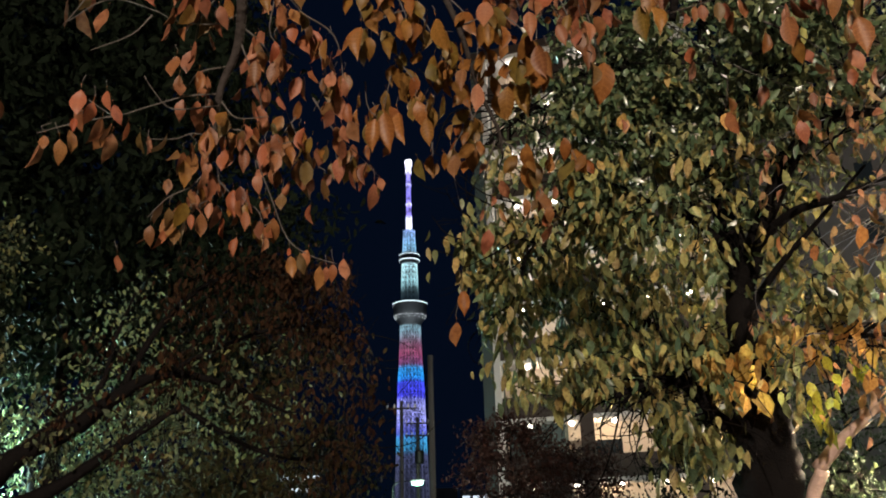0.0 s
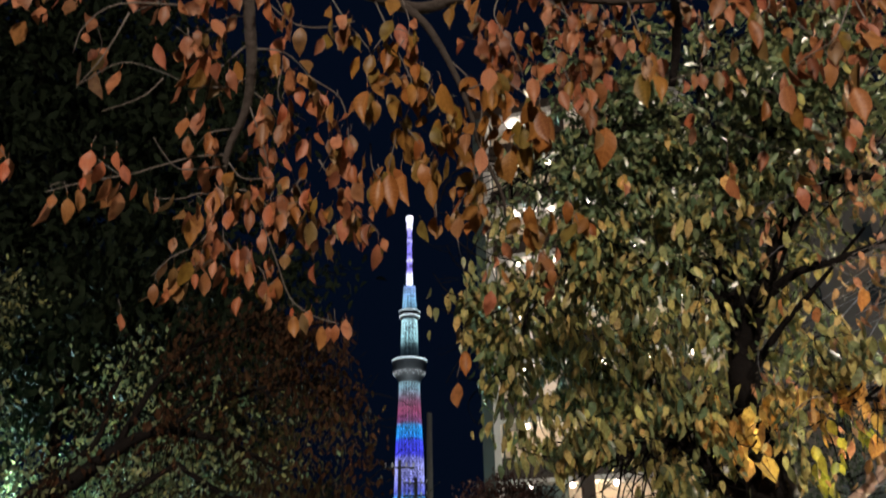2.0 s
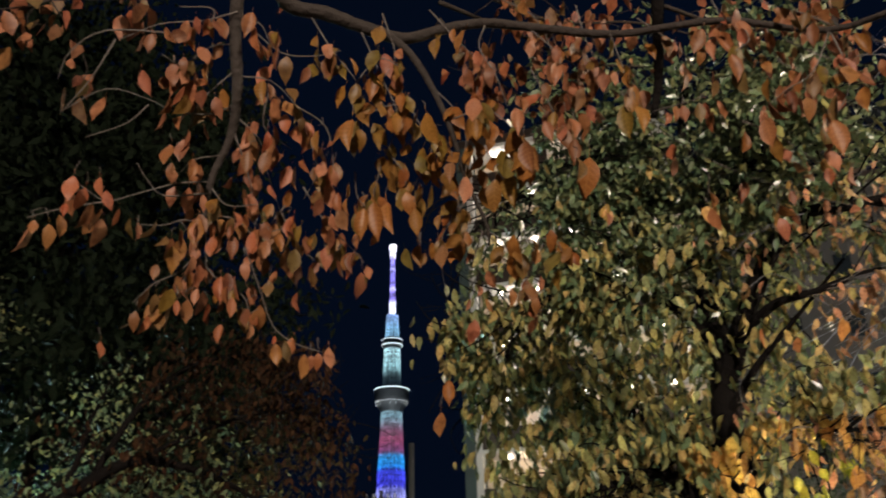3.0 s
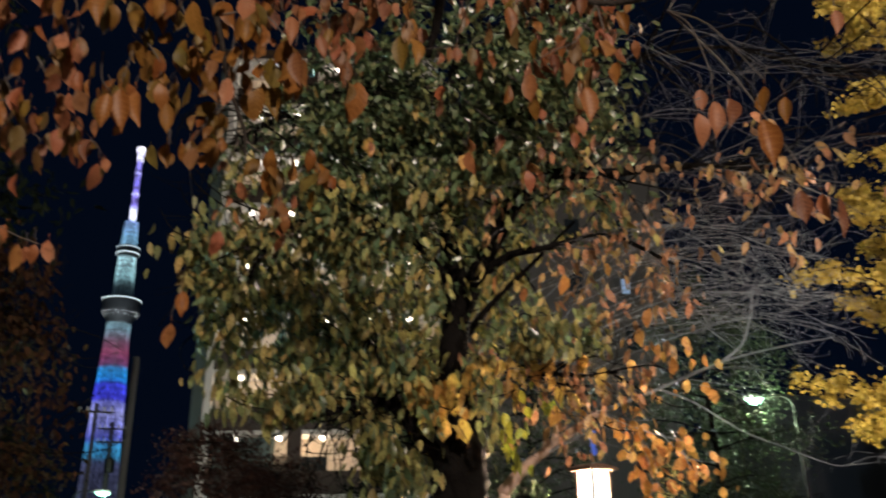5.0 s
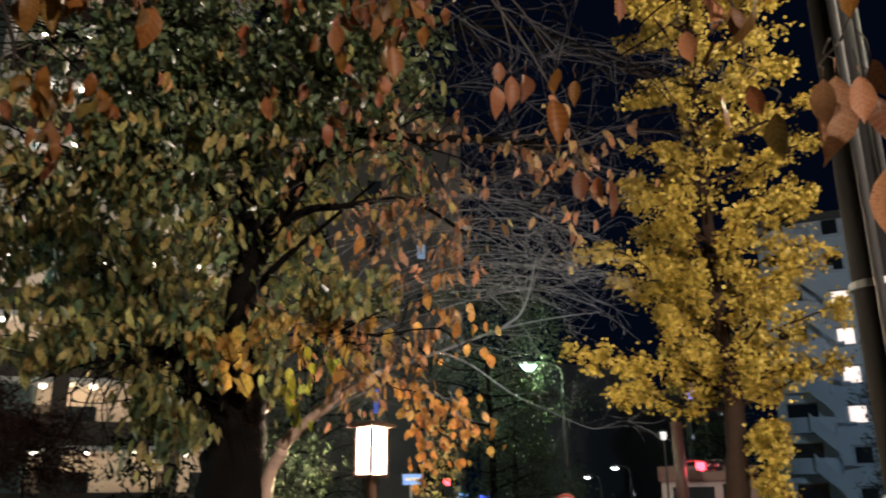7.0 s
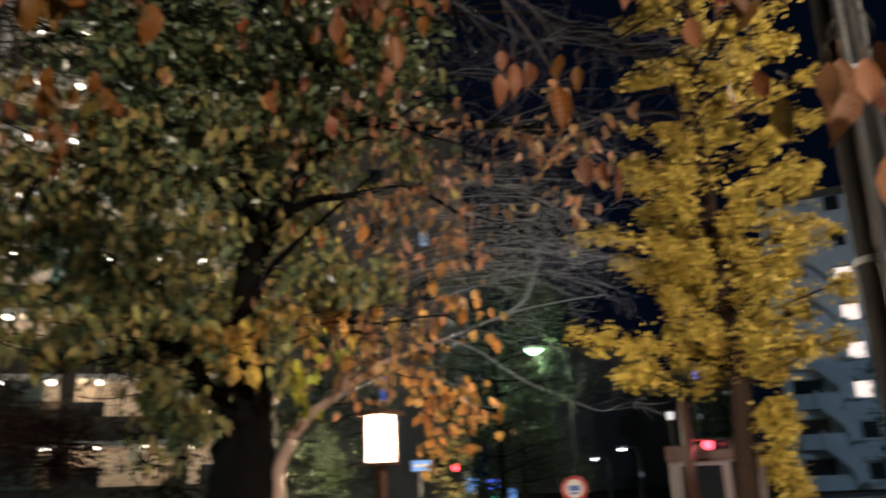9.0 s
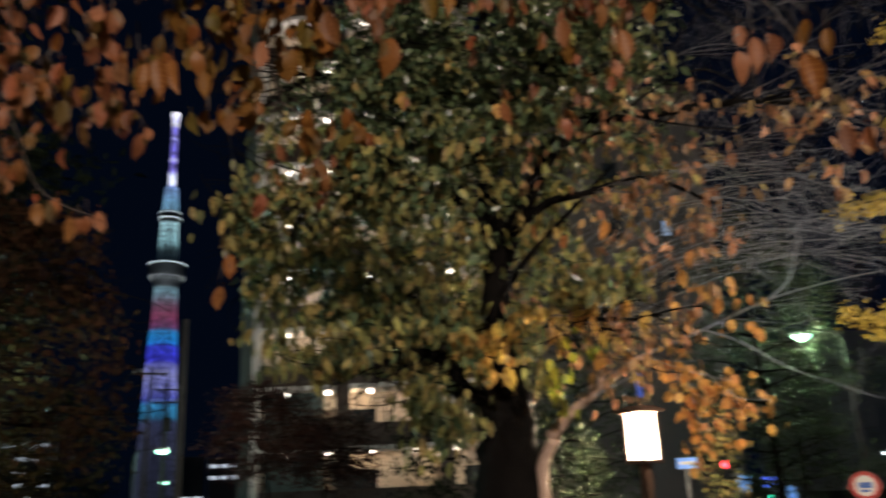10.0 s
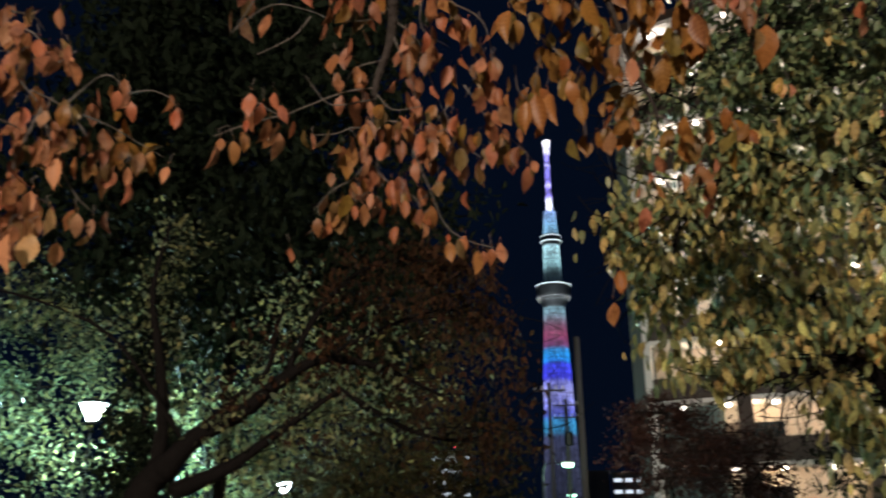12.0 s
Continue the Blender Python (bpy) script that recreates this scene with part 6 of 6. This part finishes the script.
    twig([(-0.80, 1.93, 2.65), (-0.90, 1.90, 2.61), (-0.96, 1.87, 2.57)], 3)
    twig([(-0.58, 2.01, 2.72), (-0.69, 1.99, 2.70), (-0.73, 1.96, 2.73), (-0.75, 1.93, 2.76)], 0)
    twig([(-0.60, 2.05, 2.65), (-0.64, 2.01, 2.64), (-0.68, 2.00, 2.62), (-0.74, 1.98, 2.61)], 9)
    twig([(-0.59, 2.04, 2.67), (-0.52, 2.06, 2.67), (-0.47, 2.09, 2.64), (-0.40, 2.11, 2.67)], 13)
    twig([(-0.61, 2.08, 2.58), (-0.65, 2.07, 2.52), (-0.70, 2.05, 2.48), (-0.75, 2.06, 2.43)], 9)
    twig([(-0.60, 2.07, 2.60), (-0.63, 2.07, 2.52), (-0.64, 2.09, 2.47)], 6)
    twig([(-0.61, 2.08, 2.57), (-0.56, 2.12, 2.52), (-0.50, 2.15, 2.49), (-0.48, 2.16, 2.45)], 9)
    twig([(-0.50, 2.08, 2.62), (-0.46, 2.14, 2.52), (-0.42, 2.19, 2.42), (-0.36, 2.22, 2.38), (-0.29, 2.23, 2.36)], 4, start=0.5)
    twig([(-0.42, 2.14, 2.74), (-0.38, 2.16, 2.66), (-0.36, 2.19, 2.59)], 9)
    twig([(-0.36, 2.13, 2.81), (-0.30, 2.19, 2.73), (-0.24, 2.22, 2.68), (-0.19, 2.24, 2.63)], 14)
    twig([(-0.50, 1.91, 3.18), (-0.42, 1.96, 3.14), (-0.33, 1.97, 3.14), (-0.26, 1.97, 3.16)], 8)
    for pts in ([(-0.53, 1.87, 3.13), (-0.47, 1.86, 3.16), (-0.44, 1.90, 3.12)], [(-0.56, 2.00, 2.83), (-0.62, 1.96, 2.79), (-0.65, 1.97, 2.76)], [(-0.53, 1.98, 2.89), (-0.49, 2.06, 2.78), (-0.49, 2.10, 2.72)], [(-0.58, 2.02, 2.74), (-0.54, 2.04, 2.70), (-0.46, 2.05, 2.71)], [(-0.44, 1.95, 3.02), (-0.46, 2.01, 2.93), (-0.39, 2.06, 2.89)], [(-0.34, 2.07, 2.92), (-0.32, 2.11, 2.85), (-0.36, 2.15, 2.78)], [(-0.30, 2.19, 2.73), (-0.30, 2.21, 2.67), (-0.28, 2.23, 2.64)], [(-0.59, 2.04, 2.65), (-0.59, 2.10, 2.55), (-0.58, 2.12, 2.51)], [(-0.67, 1.84, 3.03), (-0.67, 1.87, 2.98), (-0.65, 1.90, 2.94)], [(-0.60, 1.83, 3.09), (-0.57, 1.79, 3.14), (-0.65, 1.77, 3.13)], [(-0.40, 2.11, 2.74), (-0.44, 2.12, 2.68), (-0.45, 2.13, 2.61)]):
        twig(pts, 6, "autumn", 0.066)
    # the golden middle
    twig([(-0.36, 2.01, 3.32), (-0.29, 2.02, 3.20), (-0.21, 2.06, 3.10), (-0.20, 2.11, 2.98)], 12, "golden", 0.07)
    twig([(-0.22, 2.04, 3.31), (-0.15, 2.07, 3.15), (-0.10, 2.13, 3.04), (-0.15, 2.19, 2.91), (-0.17, 2.22, 2.82)], 17, "golden", 0.072)
    twig([(-0.10, 2.09, 3.13), (-0.04, 2.14, 3.04), (0.00, 2.16, 2.96), (-0.05, 2.20, 2.86)], 15, "golden", 0.07)
    twig([(0.00, 2.08, 3.12), (0.07, 2.10, 3.05), (0.10, 2.14, 2.98), (0.08, 2.18, 2.89)], 12, "golden", 0.07)
    twig([(0.05, 2.10, 3.02), (0.15, 2.06, 3.03), (0.23, 2.07, 2.97), (0.27, 2.10, 2.88)], 15, "golden", 0.076)
    twig([(0.12, 2.19, 2.86), (0.09, 2.21, 2.80), (0.04, 2.23, 2.73), (0.02, 2.26, 2.68)], 9, "golden", 0.07)
    twig([(-0.05, 2.23, 2.79), (-0.03, 2.26, 2.71), (-0.04, 2.26, 2.68)], 2, "golden", 0.07)
    twig([(0.16, 2.10, 3.37), (0.14, 2.08, 3.27), (0.19, 2.09, 3.17), (0.22, 2.10, 3.07)], 10, "autumn", 0.07)
    twig([(0.30, 2.11, 3.37), (0.37, 2.07, 3.24), (0.40, 2.10, 3.11), (0.45, 2.15, 2.93)], 12, "autumn", 0.072)
    twig([(0.54, 2.08, 3.33), (0.54, 1.99, 3.13), (0.53, 1.95, 3.01)], 5, "golden", 0.085)
    twig([(0.16, 2.25, 2.74), (0.23, 2.26, 2.71), (0.35, 2.24, 2.71), (0.38, 2.25, 2.67)], 12, "golden", 0.072)
    twig([(0.25, 2.26, 2.69), (0.28, 2.30, 2.59), (0.31, 2.33, 2.51)], 8, "autumn", 0.07)
    twig([(0.15, 2.25, 2.74), (0.12, 2.35, 2.64), (0.16, 2.45, 2.54)], 5, "autumn", 0.066)
    for pts in ([(-0.19, 2.09, 3.03), (-0.11, 2.07, 3.05), (-0.05, 2.08, 3.04)], [(-0.14, 2.16, 2.96), (-0.08, 2.18, 2.89), (-0.07, 2.21, 2.85)], [(0.00, 2.13, 2.98), (0.04, 2.16, 2.92), (0.00, 2.19, 2.88)], [(0.10, 2.13, 2.97), (0.17, 2.13, 2.92), (0.20, 2.16, 2.88)], [(0.07, 2.20, 2.84), (0.09, 2.24, 2.76), (0.07, 2.27, 2.71)], [(-0.24, 2.05, 3.07), (-0.16, 2.03, 3.18), (-0.08, 2.05, 3.16)], [(-0.22, 2.16, 2.88), (-0.21, 2.20, 2.81), (-0.14, 2.23, 2.77)]):
        twig(pts, 6, "golden", 0.072)
    # the right-hand fringe
    twig([(0.68, 2.20, 3.13), (0.76, 2.12, 3.11), (0.83, 2.04, 3.09)], 5, "autumn", 0.072)
    twig([(0.90, 1.98, 3.29), (0.89, 1.93, 3.19), (0.84, 1.92, 3.14)], 5, "autumn", 0.08)
    twig([(1.12, 1.92, 3.22), (1.05, 1.93, 3.08), (0.95, 1.91, 3.00), (0.89, 1.97, 2.96)], 11, "autumn", 0.075)
    twig([(1.12, 1.92, 3.22), (1.13, 1.90, 3.06), (1.08, 1.88, 2.94), (1.04, 1.95, 2.88)], 10, "autumn", 0.078)
    twig([(0.63, 2.34, 3.31), (0.78, 2.46, 3.25), (1.01, 2.55, 3.16), (1.29, 2.60, 3.08), (1.54, 2.61, 3.02)], 4, "autumn", 0.075)
    twig([(0.98, 2.58, 3.14), (0.98, 2.61, 3.08), (0.98, 2.63, 3.06)], 1, "autumn", 0.085, 0.004)
    twig([(1.19, 2.53, 3.06), (1.19, 2.55, 3.02), (1.19, 2.57, 2.99)], 1, "autumn", 0.085, 0.004)
    twig([(0.02, 2.26, 2.68), (0.07, 2.68, 2.62), (0.06, 2.84, 2.48)], 1, "golden", 0.09, 0.004, 0.0012, 0.95, 0.98)
    twig([(0.06, 2.84, 2.48), (0.05, 2.86, 2.42), (0.04, 2.87, 2.38)], 1, "autumn", 0.075, 0.004, 0.0012, 0.95, 0.98)
    twig([(1.12, 1.91, 3.23), (1.05, 1.91, 3.27), (0.98, 1.92, 3.30), (0.88, 1.92, 3.36)], 7, "autumn", 0.07)
    for pts in ([(0.21, 2.20, 3.58), (0.32, 2.19, 3.50), (0.37, 2.20, 3.41), (0.39, 2.24, 3.35)], [(0.47, 2.19, 3.54), (0.49, 2.18, 3.39), (0.53, 2.22, 3.34)], [(0.64, 2.11, 3.42), (0.76, 2.14, 3.34), (0.81, 2.13, 3.24)], [(0.84, 2.02, 3.43), (0.85, 1.99, 3.31), (0.83, 2.01, 3.29)], [(1.00, 2.03, 3.34), (1.00, 2.01, 3.19), (1.06, 2.01, 3.15)], [(1.06, 2.04, 3.28), (1.13, 1.96, 3.15), (1.22, 1.92, 3.14)], [(1.00, 2.30, 3.17), (1.10, 2.29, 3.11), (1.20, 2.29, 3.02), (1.27, 2.29, 2.96)], [(-0.01, 2.09, 3.42), (0.07, 2.07, 3.29), (0.12, 2.09, 3.25)], [(-0.15, 2.02, 3.34), (-0.11, 2.06, 3.22), (-0.14, 2.06, 3.14)], [(0.29, 2.10, 3.22), (0.35, 2.12, 3.09), (0.37, 2.13, 3.00)]):
        twig(pts, 7, "autumn", 0.072)
    # close clusters over the pavement
    tip = (1.3, 0.7, 3.3)
    twig([(1.29, 1.72, 3.17), (1.12, 1.56, 2.98), (1.01, 1.46, 2.84)], 0)
    twig([tip, (0.75, 0.57, 2.47), (0.67, 0.62, 2.22)], 0)
    twig([tip, (0.85, 0.50, 2.38), (0.77, 0.55, 2.13)], 0)
    twig([tip, (0.88, 0.46, 2.40), (0.80, 0.51, 2.15)], 0)
    twig([(0.67, 0.62, 2.22), (0.72, 0.63, 2.18), (0.74, 0.64, 2.13)], 0)
    twig([(1.01, 1.46, 2.84), (1.01, 1.39, 2.75), (1.00, 1.33, 2.58)], 0)
    twig([(1.01, 1.46, 2.84), (1.04, 1.37, 2.75), (1.08, 1.28, 2.57)], 0)
    twig([(1.01, 1.46, 2.84), (1.10, 1.38, 2.64), (1.18, 1.30, 2.37)], 0)
    # the low cluster on the park side
    lo = (-1.42, 1.63, 2.79)
    twig([lo, (-1.31, 1.61, 2.74), (-1.26, 1.63, 2.67), (-1.19, 1.61, 2.68)], 12, "autumn", 0.066)
    twig([lo, (-1.33, 1.60, 2.63), (-1.27, 1.63, 2.55), (-1.26, 1.68, 2.46)], 14, "autumn", 0.068)
    twig([(-1.28, 1.60, 2.58), (-1.23, 1.65, 2.56), (-1.19, 1.71, 2.50), (-1.19, 1.74, 2.45)], 10, "autumn", 0.062)
    twig([(-1.23, 1.65, 2.56), (-1.18, 1.75, 2.56), (-1.16, 1.84, 2.56), (-1.10, 1.89, 2.53)], 12, "golden", 0.06)
    twig([(-1.27, 1.63, 2.55), (-1.33, 1.65, 2.41), (-1.32, 1.69, 2.35), (-1.30, 1.72, 2.31)], 12, "autumn", 0.068)
    twig([(-1.26, 1.68, 2.46), (-1.23, 1.74, 2.38), (-1.21, 1.78, 2.35)], 3, "autumn", 0.055, start=0.8)
    twig([(-1.23, 1.65, 2.56), (-1.21, 1.73, 2.68), (-1.18, 1.75, 2.69), (-1.16, 1.78, 2.66)], 5, "autumn", 0.06)
    twig([(-1.16, 1.78, 2.66), (-1.11, 1.81, 2.68), (-1.07, 1.84, 2.67)], 2, "autumn", 0.06, start=0.8)
    for pts in ([(-1.41, 1.56, 2.69), (-1.34, 1.57, 2.67), (-1.27, 1.53, 2.69)], [(-1.39, 1.60, 2.53), (-1.32, 1.61, 2.50), (-1.30, 1.64, 2.49)], [(-1.28, 1.64, 2.51), (-1.26, 1.66, 2.51), (-1.23, 1.69, 2.48)], [(-1.38, 1.63, 2.36), (-1.34, 1.68, 2.32), (-1.33, 1.71, 2.28)], [(-1.34, 1.56, 2.77), (-1.30, 1.59, 2.77), (-1.29, 1.62, 2.75)], [(-1.18, 1.76, 2.55), (-1.16, 1.81, 2.50), (-1.17, 1.81, 2.47)], [(-1.33, 1.68, 2.36), (-1.28, 1.72, 2.35), (-1.28, 1.74, 2.31)]):
        for k in range(11):
            p = Vector(pts[0]).lerp(Vector(pts[2]), (k + rng.random()) / 11) + Vector((rng.gauss(0, 0.035), rng.gauss(0, 0.05), rng.gauss(0, 0.03)))
            hang_leaf(p, 0.062 * rng.uniform(0.65, 1.25), "autumn", t, rng, 0.8 * rng.uniform(0.7, 1.1))
        limb("twig", pts, 0.0035, 0.0012, BARK_NEAR, t, 5, 4, 0.0)
    for kind, mat in (("autumn", AUTUMN_MASS), ("golden", GOLDEN_MASS), ("pale", LIT_LEAF_MASS)):
        verts, faces = JOINED[kind]
        tagged(part_mesh("hanging_leaves", mesh_from("hanging_leaves", verts, faces), mat, t), kind="stuff")
    # the high dim leaves farther up in the crown
    high = []
    for pts in ([hub, (-0.97, 2.11, 3.60), (-1.18, 2.12, 3.47), (-1.34, 2.11, 3.37)], [(0.03, 2.59, 3.91), (0.39, 2.81, 3.93), (0.64, 2.92, 3.89), (0.98, 2.87, 3.83)], [(0.14, 2.55, 3.95), (0.50, 2.76, 3.97), (0.86, 2.78, 3.99), (1.19, 2.75, 3.87)], [(0.03, 2.71, 3.93), (0.23, 2.91, 3.83), (0.43, 3.05, 3.78), (0.63, 3.05, 3.72)], [(0.91, 2.57, 3.89), (1.21, 2.63, 3.83), (1.43, 2.55, 3.79), (1.69, 2.49, 3.66)]):
        high.append(pts)
    lines = shoots_mesh("high_branch", high, 0.010, 0.003, BARK_NEAR, t, 5, 5)
    sub = []
    for ln in lines:
        sub += grow(ln, 9, 0.35, 0.7, rng, -0.1, 0.1)
    ends = shoots_mesh("high_twig", sub, 0.003, 0.0012, BARK_NEAR, t, 3, 3)
    leaf_cloud("high_foliage", along(ends, 9, 0.04, rng, 0.1), 0.07, AUTUMN_MASS, t, 0.7, 0.3, seed=78)
    tip_about_eye(t)


overhanging_cherry()
